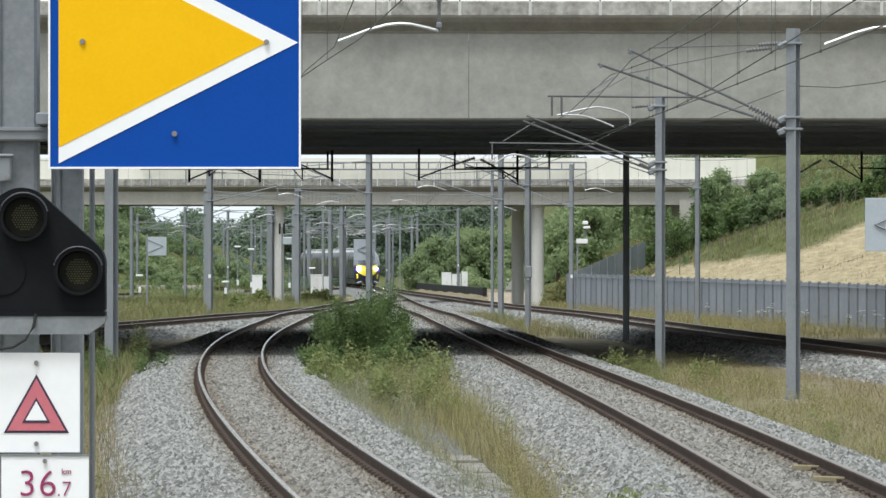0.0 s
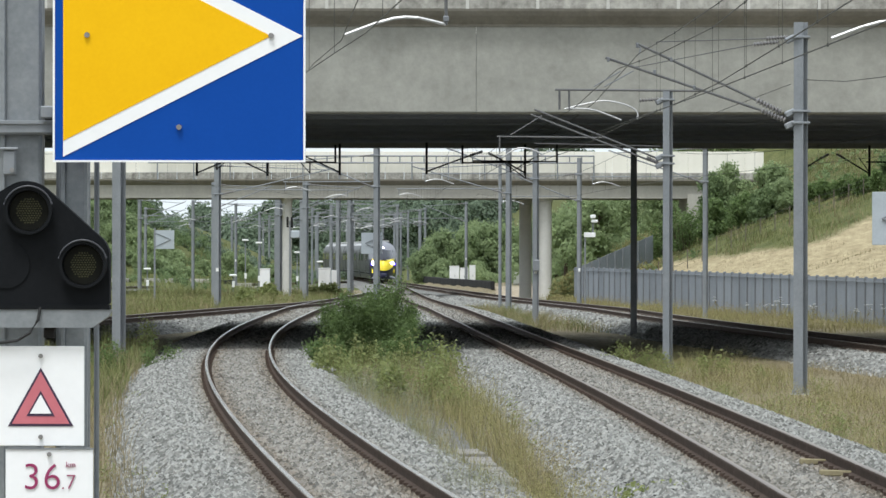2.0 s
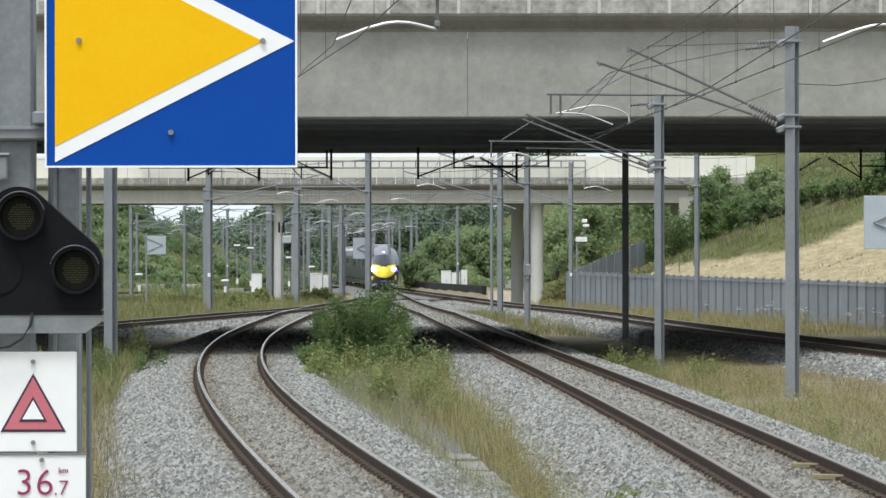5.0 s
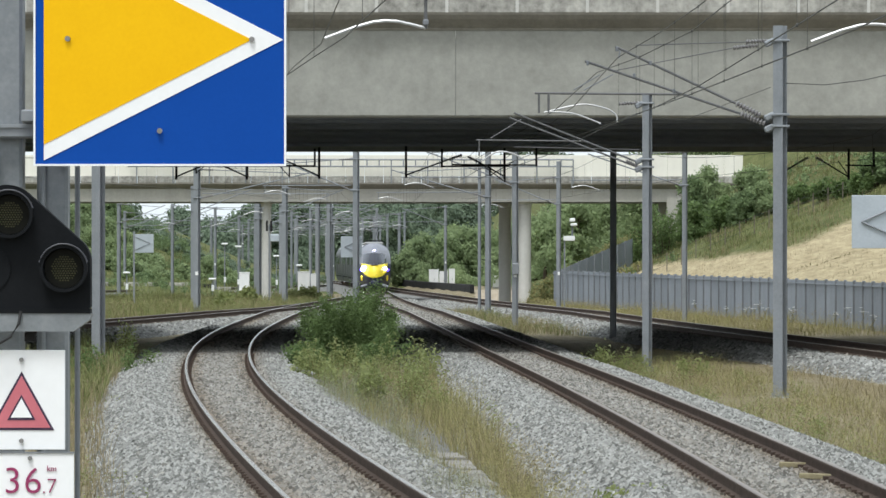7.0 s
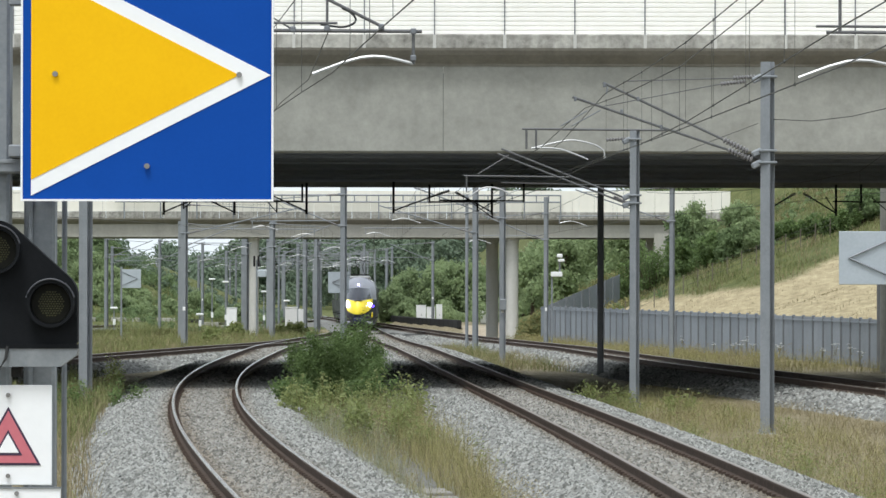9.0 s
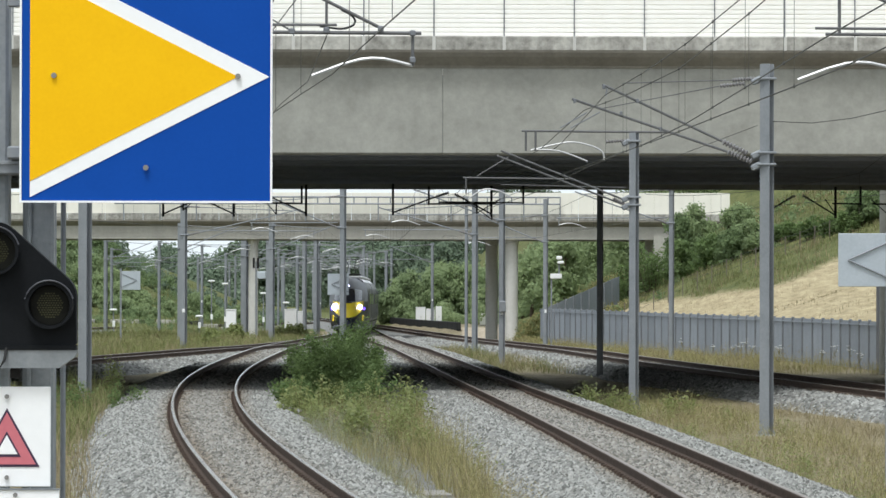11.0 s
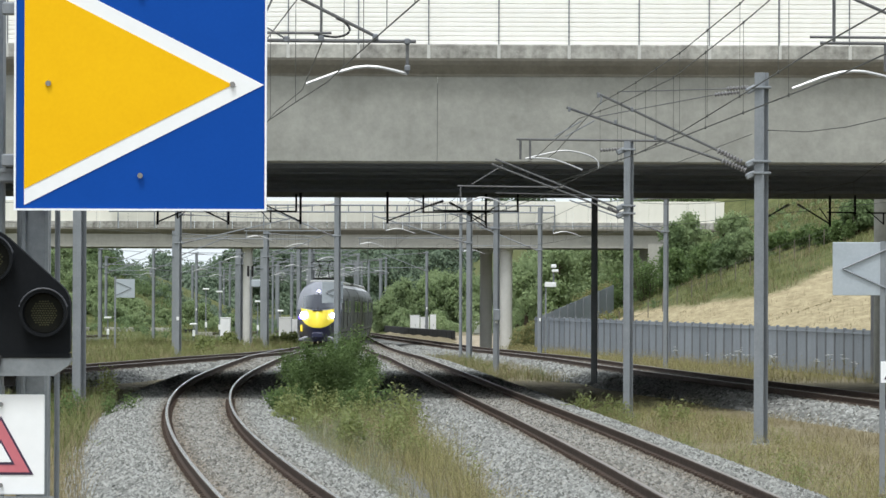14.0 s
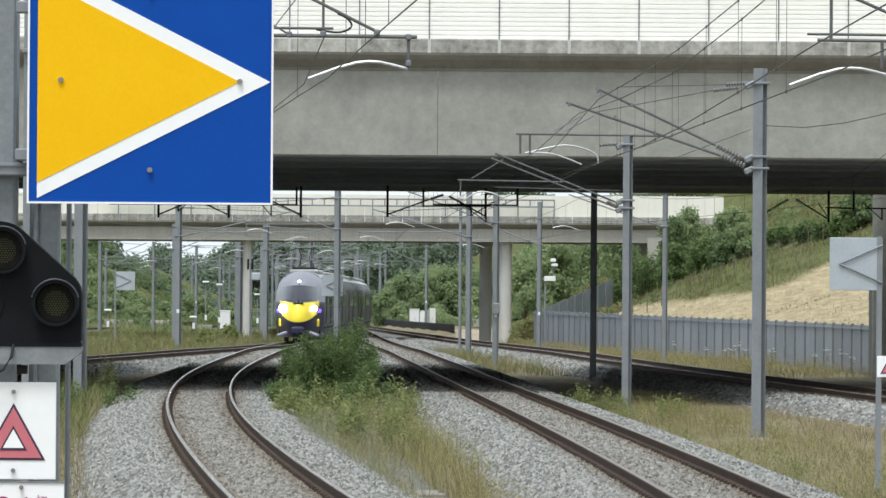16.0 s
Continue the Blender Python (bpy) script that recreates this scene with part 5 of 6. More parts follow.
def car_surface(lead):
    """Rows of points, level by level, round the front and both sides."""
    rows = []
    for z in LEVELS:
        w = half_width(z)
        row = [(-w, 19.6, z), (-w, 5.2, z)]
        for i in range(33):
            u = -1 + i / 16
            if lead:
                y = front_y(u * w, z)
                row.append((u * w * (1 if i in (0, 32) else 0.97), min(y, 5.1), z))
            else:
                row.append((u * w, 0.35 + 0.1 * abs(u) ** 6, z))
        row += [(w, 5.2, z), (w, 19.6, z)]
        rows.append(row)
    return rows


def build_car(lead):
    """A 20 m car; its front end lies at the origin, its rear towards +y, the rail tops at z 0."""
    c = thing("train_car", Matrix.Identity(4),
              "rounded grey leading train car with yellow front and bright headlights" if lead else "dark blue-grey passenger train car with pale roof",
              "train", "cars of the train")
    rows = car_surface(lead)
    shapes = {k: Shape() for k in ("body", "roof", "nose", "screen", "yellow", "skirt", "mask")}
    n = len(rows[0])
    for j in range(len(rows) - 1):
        for i in range(n - 1):
            q = [rows[j][i], rows[j][i + 1], rows[j + 1][i + 1], rows[j + 1][i]]
            z = sum(p[2] for p in q) / 4
            x = sum(p[0] for p in q) / 4
            front = 2 <= i < n - 3
            if lead and front:
                if z < 1.7 + 0.4 * min(1, abs(x)):
                    key = "skirt"
                else:
                    key = "nose"
            elif z > 3.52:
                key = "roof"
            elif z < 0.95:
                key = "skirt"
            else:
                key = "body"
            shapes[key].add(q, [(0, 1, 2, 3)])
    back = [r[-1] for r in rows] + [r[0] for r in reversed(rows)]
    shapes["body"].add(back, [tuple(range(len(back)))])
    mats = {"body": CAR_BODY, "roof": CAR_ROOF, "nose": CAR_NOSE, "screen": SCREEN, "yellow": CAR_YELLOW, "skirt": CAR_NAVY, "mask": CAR_DARK}
    names = {"body": "body", "roof": "roof", "nose": "nose", "screen": "windscreen", "yellow": "warning_panel", "skirt": "skirt", "mask": "mask"}
    for key, s in shapes.items():
        if s.f:
            me = s.mesh(names[key], mats[key])
            bm = bmesh.new()
            bm.from_mesh(me)
            bmesh.ops.remove_doubles(bm, verts=bm.verts, dist=0.0005)
            bmesh.ops.recalc_face_normals(bm, faces=bm.faces)
            bm.to_mesh(me)
            bm.free()
            me.polygons.foreach_set("use_smooth", [True] * len(me.polygons))
            me.set_sharp_from_angle(angle=radians(40))
            ob = new(names[key], me)
            ob.parent = c
    part("floor_pan", Shape().box((0, 11.5, 0.85), (2.5, 16.2, 0.25)), CAR_DARK, c)
    for sx in (-1, 1):
        for y0, y1 in ((6.0, 7.2), (13.6, 14.9)):
            part("door", Shape().box((sx * 1.343, (y0 + y1) / 2, 2.0), (0.02, y1 - y0, 1.95), bevel=0.008), CAR_DOOR, c, "blue sliding door")
        for y0, y1 in ((7.6, 10.2), (10.5, 13.2), (15.3, 19.0)):
            part("window", Shape().box((sx * 1.332, (y0 + y1) / 2, 2.32), (0.02, y1 - y0, 0.72), bevel=0.008), GLASS_DARK, c, "tinted side window")
    for yb in (4.2, 15.8):
        s = Shape().box((0, yb, 0.55), (2.2, 2.9, 0.3), bevel=0.05)
        for sx in (-1, 1):
            s.box((sx * 1.02, yb, 0.6), (0.14, 3.4, 0.24), bevel=0.03)
        bogie = part("bogie", s, CAR_DARK, c)
        for dy in (-1.3, 1.3):
            s = Shape()
            for sx in (-1, 1):
                s.tube([(sx * 0.70, yb + dy, 0.425), (sx * 0.82, yb + dy, 0.425)], 0.42, 20)
            s.tube([(-0.7, yb + dy, 0.425), (0.7, yb + dy, 0.425)], 0.08, 8)
            part("wheelset", s, RAIL_SIDE, bogie)
    for y in ((9, 13, 16.5) if lead else (3, 7.5, 12, 16.5)):
        part("roof_unit", Shape().box((0, y, 3.82), (1.5, 2.6, 0.16), bevel=0.05), CAR_ROOF, c, "pale roof equipment")
    if lead:
        part("warning_panel", skin(Shape(), -1.05, 1.05, lambda x: 1.05 + 0.5 * abs(x) ** 2.4, lambda x: 2.05 + 0.14 * abs(x) ** 1.5, 0.02), CAR_YELLOW, c, "bright yellow warning panel", True)
        part("windscreen", skin(Shape(), -0.93, 0.93, lambda x: 2.12 + 0.12 * abs(x) ** 1.5, lambda x: 3.02 - 0.12 * abs(x) ** 2, 0.015), SCREEN, c, smooth=True)
        for sx in (-1, 1):
            y = front_y(0.84, 1.78)
            part("headlight_housing", Shape().box((sx * 0.88, y + 0.06, 1.78), (0.36, 0.3, 0.3), bevel=0.08), CAR_DARK, c)
            # left disc is drawn larger to take in the headlight's bloom
            s = Shape().tube([(sx * 0.84, y - 0.10, 1.78), (sx * 0.84, y - 0.15, 1.78)], 0.22 if sx < 0 else 0.14, 18)
            part("headlight", s, HEADLIGHT, c, "bright white headlight")
            # added glowing disc for the headlight's blue flare, no lamp of its own
            s = Shape().tube([(sx * 1.08, y + 0.6, 1.66), (sx * 1.08, y + 0.25, 1.66)], 0.10, 12)
            part("side_lamp", s, BLUE_GLOW, c, "added blue flare beside the headlight")
            part("corner_panel", Shape().box((sx * 1.0, front_y(1.0, 1.02) + 0.1, 1.02), (0.16, 0.3, 0.42), bevel=0.04), CAR_YELLOW, c, "yellow corner panel")
            part("lower_fairing", Shape().box((sx * 0.85, 0.45, 0.42), (0.55, 0.3, 0.16), pose(0, 0, 0, 0, sx * 18, sx * -20), bevel=0.05), CAR_NOSE, c)
            pts = [(sx * 0.15, front_y(0.15, 2.13) - 0.03, 2.12), (sx * 0.4, front_y(0.4, 2.2) - 0.04, 2.2), (sx * 0.66, front_y(0.66, 2.24) - 0.03, 2.25)]
            part("wiper", Shape().tube(pts, 0.02, 5), RUBBER, c)
        part("screen_pillar", Shape().tube([(0, nose_y(2.1) - 0.02, 2.1), (0, nose_y(3.1) - 0.02, 3.1)], 0.03, 5), CAR_DARK, c)
        part("wiper_base", Shape().box((0, nose_y(2.08) - 0.05, 2.06), (0.6, 0.1, 0.06), bevel=0.02), CAR_DARK, c)
        y = nose_y(3.25)
        part("marker_lamp", Shape().tube([(0, y - 0.02, 3.2), (0, y - 0.10, 3.2)], 0.085, 14), MARKER, c, "small bright top lamp")
        part("coupler_cover", Shape().box((0, 0.12, 0.62), (0.7, 0.3, 0.4), bevel=0.1), CAR_NAVY, c)
    else:
        part("gangway", Shape().box((0, 0.15, 2.0), (1.2, 0.45, 2.2), bevel=0.05), RUBBER, c)
    return c


LEAD = build_car(True)
SECOND = build_car(False)
CARS = [LEAD, SECOND] + [copy_thing(SECOND, pose(0, 0, 0)) for _ in range(4)]


def pantograph(c):
    part("pantograph_base", Shape().box((0, 10, 4.0), (1.3, 1.6, 0.08)), CAR_DARK, c)
    s = Shape()
    for sx in (-0.35, 0.35):
        s.tube([(sx, 9.4, 4.02), (sx * 0.6, 10.7, 4.6)], 0.025, 6)
        s.tube([(sx * 0.6, 10.7, 4.6), (sx, 9.8, 5.05)], 0.02, 6)
    part("pantograph_arm", s, CAR_DARK, c)
    part("pantograph_head", Shape().tube([(-0.8, 9.8, 4.95), (-0.55, 9.8, 5.06), (0.55, 9.8, 5.06), (0.8, 9.8, 4.95)], 0.03, 6), CAR_DARK, c)


pantograph(LEAD)


# ---- plants ----
def scatter(rng, count, y0, y1, near=1.0):
    return y0 + (y1 - y0) * rng.random(count) ** near


def blades(rng, x, y, z, height, width, lean=0.55):
    """A bent two-piece blade at each place, as quads."""
    n = len(x)
    a = rng.uniform(0, 6.28, n)
    d = np.stack([np.cos(a), np.sin(a), np.zeros(n)], 1)
    s = np.stack([-np.sin(a), np.cos(a), np.zeros(n)], 1) * (width * rng.uniform(0.6, 1.4, n))[:, None]
    h = (height * rng.uniform(0.45, 1.25, n))[:, None]
    p = np.stack([x, y, z], 1)
    up = np.array([[0, 0, 1.0]])
    bend = d * h * (lean * rng.uniform(0.2, 1.4, n))[:, None]
    m = p + up * h * 0.6 + bend * 0.4
    e = p + up * h + bend
    quads = np.stack([p - s, p + s, m + s * 0.7, m - s * 0.7, m - s * 0.7, m + s * 0.7, e + s * 0.15, e - s * 0.15], 1)
    return quads.reshape(-1, 3)


def heights(x, y):
    return np.array([ground_z(a, b) for a, b in zip(x, y)])


def patch(name, seed, count, y0, y1, left, right, height, width, mat, label, near=1.0, clump=0.0, gaps=0.0, where=None, lean=0.55):
    rng = np.random.default_rng(seed)
    y = scatter(rng, count, y0, y1, near)
    u = rng.random(count)
    x = np.array([left(b) + (right(b) - left(b)) * a for a, b in zip(u, y)])
    if gaps:
        keep = np.array([noise.noise((a * 0.55, b * 0.16, seed)) > -0.35 + gaps * rng.random() for a, b in zip(x, y)])
        x, y = x[keep], y[keep]
    if where:
        keep = np.array([where(a, b) for a, b in zip(x, y)])
        x, y = x[keep], y[keep]
    lid = np.abs(x - (0.95 - (y - 56) * 0.045)) < 0.27
    x, y = x[~(lid & (y > 60) & (y < 84))], y[~(lid & (y > 60) & (y < 84))]
    h = np.array([1 + clump * noise.noise((a * 0.8, b * 0.3, seed + 0.5)) for a, b in zip(x, y)]) * height
    z = heights(x, y) - 0.02
    return tagged(mass(name, blades(rng, x, y, z, h, np.full(len(x), width), lean), 4, mat), label, "grass", kind="stuff")


def weed_left(y):
    return float(np.interp(y, [44, 52, 65, 80, 100, 140], [0.75, 0.4, 0.0, -0.7, -2.2, -3.4]))


def weed_right(y):
    return float(np.interp(y, [44, 52, 65, 80, 100, 140], [1.75, 1.45, 1.1, 0.95, 0.5, -0.8]))


patch("weedy_grass", 1, 8000, 45, 138, weed_left, weed_right, 0.42, 0.004, GRASS, "tall yellow-green weedy grass between the tracks", 1.3, 0.8, 0.5)
patch("weedy_grass", 15, 3600, 48, 112, lambda y: 0.45 * weed_left(y) + 0.55 * weed_right(y), weed_right, 0.6, 0.004, GRASS, "tall yellowish feathery grass between the tracks", 1.2, 0.8, 0.3)
patch("weedy_grass", 2, 5000, 46, 120, weed_left, weed_right, 0.5, 0.004, GRASS_DRY, "dry seeding grass between the tracks", 1.3, 0.8, 0.6)
patch("verge_grass", 3, 20000, 62, 130, lambda y: track_x(TRACK_B, y) + 2.1, lambda y: track_x(TRACK_C, y) - 3.2, 0.26, 0.004, GRASS_DRY, "dry straw-coloured verge grass", 1.0, 0.9, 0.6, None, 1.3)
patch("verge_grass", 4, 9000, 62, 130, lambda y: track_x(TRACK_B, y) + 2.1, lambda y: track_x(TRACK_B, y) + 5.5, 0.34, 0.004, GRASS, "green weeds along the ballast edge", 1.0, 0.8, 0.6, None, 1.2)
patch("verge_grass", 16, 6500, 178, 260, lambda y: track_x(TRACK_B, y) + 2.0, lambda y: track_x(TRACK_C, y) - 2.2, 0.36, 0.006, GRASS_GREEN, "green weeds between the far tracks", 1.0, 0.9, 0.5)
patch("verge_grass", 5, 6000, 178, 260, lambda y: track_x(TRACK_B, y) + 2.0, lambda y: track_x(TRACK_C, y) - 2.2, 0.32, 0.006, GRASS_DRY, "dry grass between the far tracks", 1.0, 0.9, 0.5, None, 0.9)
patch("fence_grass", 6, 19000, 178, 300, lambda y: track_x(TRACK_C, y) + 2.4, lambda y: fence_x(y) - 0.15, 0.42, 0.006, GRASS, "tall rank grass at the foot of the fence", 1.0, 0.9, 0.4, None, 0.9)
patch("fence_grass", 7, 7000, 178, 300, lambda y: track_x(TRACK_C, y) + 2.2, lambda y: fence_x(y) - 0.3, 0.36, 0.006, GRASS_DRY, "dry grass at the foot of the fence", 1.0, 0.9, 0.3, None, 0.9)
patch("trackside_grass", 8, 8000, 48, 134, lambda y: track_x(TRACK_A, y) - 5.0 - 0.01 * y, lambda y: track_x(TRACK_A, y) - 2.35, 0.5, 0.005, GRASS_DRY, "tall dry grass beside the ballast shoulder", 1.0, 0.8, 0.3)
patch("trackside_grass", 9, 9000, 90, 140, lambda y: track_x(TRACK_A, y) - 6.0, lambda y: track_x(TRACK_A, y) - 2.5, 0.5, 0.012, GRASS_GREEN, "green weeds beside the ballast shoulder", 1.0, 0.9, 0.4)
patch("meadow_grass", 10, 46000, 215, 360, lambda y: -26 + (y - 215) * 0.02, lambda y: min(track_x(TRACK_A, y) - 2.4, -6 - max(0, 236 - y) * 0.14), 0.5, 0.011, GRASS_GREEN, "long green meadow grass by the line", 1.0, 0.8, 0.2)
patch("meadow_grass", 11, 18000, 215, 360, lambda y: -26 + (y - 215) * 0.02, lambda y: min(track_x(TRACK_A, y) - 2.4, -6 - max(0, 236 - y) * 0.14), 0.5, 0.010, GRASS_DRY, "yellowed meadow grass by the line", 1.0, 0.8, 0.3)
def seed_heads(name, seed, count, y0, y1, left, right, low, high, size, mat, label, gaps=0.5):
    """Fine feathery heads and small leaves that hang in the grass."""
    rng = np.random.default_rng(seed)
    y = y0 + (y1 - y0) * rng.random(count) ** 1.2
    x = np.array([left(b) + (right(b) - left(b)) * a for a, b in zip(rng.random(count), y)])
    lid = (np.abs(x - (0.95 - (y - 56) * 0.045)) < 0.27) & (y > 60) & (y < 84)
    lush = np.array([noise.noise((a * 1.1, b * 0.22, seed)) for a, b in zip(x, y)])
    keep = (lush > -0.3 + gaps * rng.random(count)) & ~lid
    x, y, lush = x[keep], y[keep], lush[keep]
    z = heights(x, y) + low + (high * (1 + 0.7 * lush) - low) * rng.random(len(x)) ** 0.8
    tagged(mass(name, leaves(rng, np.stack([x, y, z], 1), size, 0.6), 4, mat), label, "grass", kind="stuff")


def verge_left(y):
    return track_x(TRACK_B, y) + 2.2


def verge_right(y):
    return track_x(TRACK_C, y) - 3.3


seed_heads("feathery_grass", 51, 17000, 46, 116, weed_left, weed_right, 0.05, 0.62, 0.013, GRASS, "feathery yellow-green seed heads between the tracks", 0.3)
seed_heads("feathery_grass", 52, 8000, 46, 112, lambda y: 0.6 * weed_left(y) + 0.4 * weed_right(y), weed_right, 0.1, 0.66, 0.012, GRASS_DRY, "dry feathery seed heads between the tracks", 0.4)
def weed_mid(y):
    return 0.5 * (weed_left(y) + weed_right(y))


patch("weedy_grass", 18, 5200, 56, 108, lambda y: weed_left(y) - 0.25, weed_mid, 0.42, 0.003, GRASS_GREY, "wispy grey-green grass between the tracks", 1.1, 0.8, 0.3)
patch("weedy_grass", 19, 1700, 54, 92, weed_mid, lambda y: weed_right(y) + 0.05, 0.58, 0.003, GRASS_TAN, "tall reddish tan grass between the tracks", 1.0, 0.8, 0.5)
seed_heads("feathery_grass", 61, 14000, 56, 106, lambda y: weed_left(y) - 0.3, weed_mid, 0.0, 0.5, 0.011, GRASS_GREY, "fine grey-green seed heads between the tracks", 0.3)
seed_heads("feathery_grass", 62, 6000, 54, 92, weed_mid, lambda y: weed_right(y) + 0.08, 0.1, 0.72, 0.011, GRASS_TAN, "fine tan seed heads between the tracks", 0.4)
seed_heads("feathery_grass", 53, 9000, 62, 130, verge_left, verge_right, 0.0, 0.24, 0.015, GRASS_DRY, "dry broken seed heads on the verge", 0.5)
seed_heads("feathery_grass", 54, 12000, 62, 130, verge_left, lambda y: track_x(TRACK_B, y) + 4.4, 0.0, 0.48, 0.016, GRASS, "yellow-green seed heads along the ballast edge", 0.5)
seed_heads("feathery_grass", 57, 9000, 62, 130, verge_left, lambda y: track_x(TRACK_B, y) + 3.8, 0.0, 0.36, 0.017, LEAF_YOUNG, "small green leaves of weeds along the ballast edge", 0.7)
seed_heads("feathery_grass", 55, 9000, 178, 290, lambda y: track_x(TRACK_C, y) + 2.6, lambda y: fence_x(y) - 0.3, 0.0, 0.6, 0.028, GRASS_DRY, "pale feathery grass heads before the fence", 0.6)
seed_heads("feathery_grass", 56, 14000, 225, 345, lambda y: -0.108 * y, lambda y: min(track_x(TRACK_A, y) - 2.6, -6 - max(0, 236 - y) * 0.14), 0.0, 0.75, 0.034, GRASS, "yellow-green meadow grass heads", 0.7)


seed_heads("feathery_grass", 58, 7000, 48, 130, lambda y: track_x(TRACK_A, y) - 4.8, lambda y: track_x(TRACK_A, y) - 2.6, 0.0, 0.6, 0.014, GRASS, "yellow-green seed heads beside the ballast shoulder", 0.4)
seed_heads("feathery_grass", 59, 5000, 48, 130, lambda y: track_x(TRACK_A, y) - 4.8, lambda y: track_x(TRACK_A, y) - 2.7, 0.0, 0.45, 0.018, LEAF_YOUNG, "small green leaves beside the ballast shoulder", 0.6)


def above_straw(x, y):
    return ground_z(x, y) > straw_line(x, y) or y > 300


patch("bank_grass", 12, 52000, 255, 345, lambda y: fence_x(y) + 2, lambda y: fence_x(y) + 25, 0.3, 0.016, GRASS_GREEN, "rough green grass on the bank", 1.0, 0.8, 0.4, above_straw)
patch("bank_grass", 13, 22000, 255, 345, lambda y: fence_x(y) + 2, lambda y: fence_x(y) + 25, 0.34, 0.016, GRASS_DRY, "yellowed grass on the bank", 1.0, 0.8, 0.6, above_straw)
patch("straw_tufts", 14, 9000, 186, 296, lambda y: fence_x(y) + 0.6, lambda y: fence_x(y) + 14, 0.14, 0.012, GRASS_DRY, "loose dry straw on the bank", 1.0, 0.5, 0.3, lambda x, y: not above_straw(x, y))


def bush(x, y, r, h, count, size, mat, label, seed, name="bush", shape=1.0):
    """A many-stemmed shrub: stems that fork, and separate leaves along them."""
    rng = np.random.default_rng(seed)
    g = ground_z(x, y)
    t = thing(name, pose(x, y, g), label, "bush", "shrubs beside the line")
    tips = []
    for i in range(max(7, int(14 * r))):
        a = rng.uniform(0, 6.28)
        d = r * math.sqrt(rng.random())
        b = Vector((d * 0.35 * math.cos(a), d * 0.35 * math.sin(a), -0.05))
        top = h * (1 - 0.4 * (d / r) ** 2) * rng.uniform(0.7, 1.08)
        e = Vector((d * math.cos(a), d * math.sin(a), top))
        mid = b.lerp(e, 0.55) + Vector((rng.normal() * 0.06, rng.normal() * 0.06, top * 0.08))
        part("stem", Shape().tube([b, mid, e], 0.01, 5, radii=[0.018 * shape, 0.011 * shape, 0.004]), STEM if mat is LEAF_YOUNG else BARK, t)
        for k in range(9):
            u = 0.15 + 0.85 * k / 8
            p = b.lerp(mid, u / 0.55) if u < 0.55 else mid.lerp(e, (u - 0.55) / 0.45)
            tips.append((p, 0.10 + 0.17 * r * (1 - 0.4 * u)))
    pick = rng.integers(0, len(tips), count)
    base = np.array([tips[i][0] for i in pick])
    spread = np.array([tips[i][1] for i in pick])[:, None]
    pts = base + rng.normal(size=(count, 3)) * spread * 0.62
    pts[:, 2] = np.abs(pts[:, 2])
    mass("leaves", leaves(rng, pts, size), 4, mat, t)
    if r > 1.3 and size < 0.05:
        inner = [tips[i] for i in range(len(tips)) if tips[i][0].z < 0.8 * h]
        mass("inner_leaves", clump_leaves(rng, [tuple(p) for p, _ in inner], [0.16] * len(inner), 16000, 0.036, 1.5, 0.02), 4, mat, t)
    return t


bush(-1.94, 124, 1.42, 2.22, 40000, 0.034, LEAF, "dense dark green bush between the tracks", 21)
bush(-1.15, 121, 0.7, 1.1, 3000, 0.05, LEAF, "low dark green bush beside a larger one", 22)
bush(-2.95, 121.5, 0.6, 1.0, 2200, 0.05, LEAF, "small green bush at the edge of the ballast", 23)
for i, (x, y, r, h) in enumerate(((-2.3, 106, 0.6, 0.75), (-1.6, 101, 0.55, 0.8), (-2.75, 113, 0.55, 0.8), (-1.0, 110, 0.5, 0.85), (-0.55, 104, 0.55, 0.75), (-1.15, 95, 0.5, 0.7), (-0.35, 94, 0.45, 0.75),
                                  (0.1, 90, 0.3, 0.6),
                                  (-3.0, 122, 0.5, 0.8), (-2.0, 120, 0.6, 0.9), (-0.1, 118, 0.4, 0.7))):
    bush(x, y, r * 0.8, h * 1.15, 750, 0.036 + 0.008 * (i % 3), LEAF_YOUNG, "leafy pale green weeds among the grass", 30 + i, "weed_clump", 0.5)
for i, (x, y, h) in enumerate(((-2.6, 112, 1.15), (-2.1, 110, 1.25), (-1.5, 108, 1.1), (-0.9, 113, 1.2), (-0.35, 112, 1.3), (-0.1, 109, 1.15), (0.15, 113, 1.0), (-3.0, 117, 1.1), (-1.2, 102, 0.95), (-0.2, 99, 0.9))):
    bush(x, y, 0.22, h, 170, 0.055, LEAF_YOUNG, "tall leafy pale green stalks before the bush", 130 + i, "leafy_weed", 0.45)
bush(-8.2, 134, 0.32, 1.15, 700, 0.045, LEAF_YOUNG, "tall bright green weed at the edge of the ballast", 58, "weed_clump", 0.5)
for i, (x, y, r, h) in enumerate(((-8.1, 118, 0.5, 0.9), (-7.3, 122, 0.5, 0.8), (-8.9, 124, 0.5, 0.7), (5.0, 121, 0.4, 0.6), (6.3, 118, 0.4, 0.6), (4.3, 126, 0.4, 0.6), (2.3, 57.5, 0.45, 0.22), (2.0, 53, 0.4, 0.2))):
    bush(x, y, r, h, 800, 0.04, LEAF_YOUNG if i > 2 else LEAF, "green weeds on the verge", 60 + i, "weed_clump", 0.5)
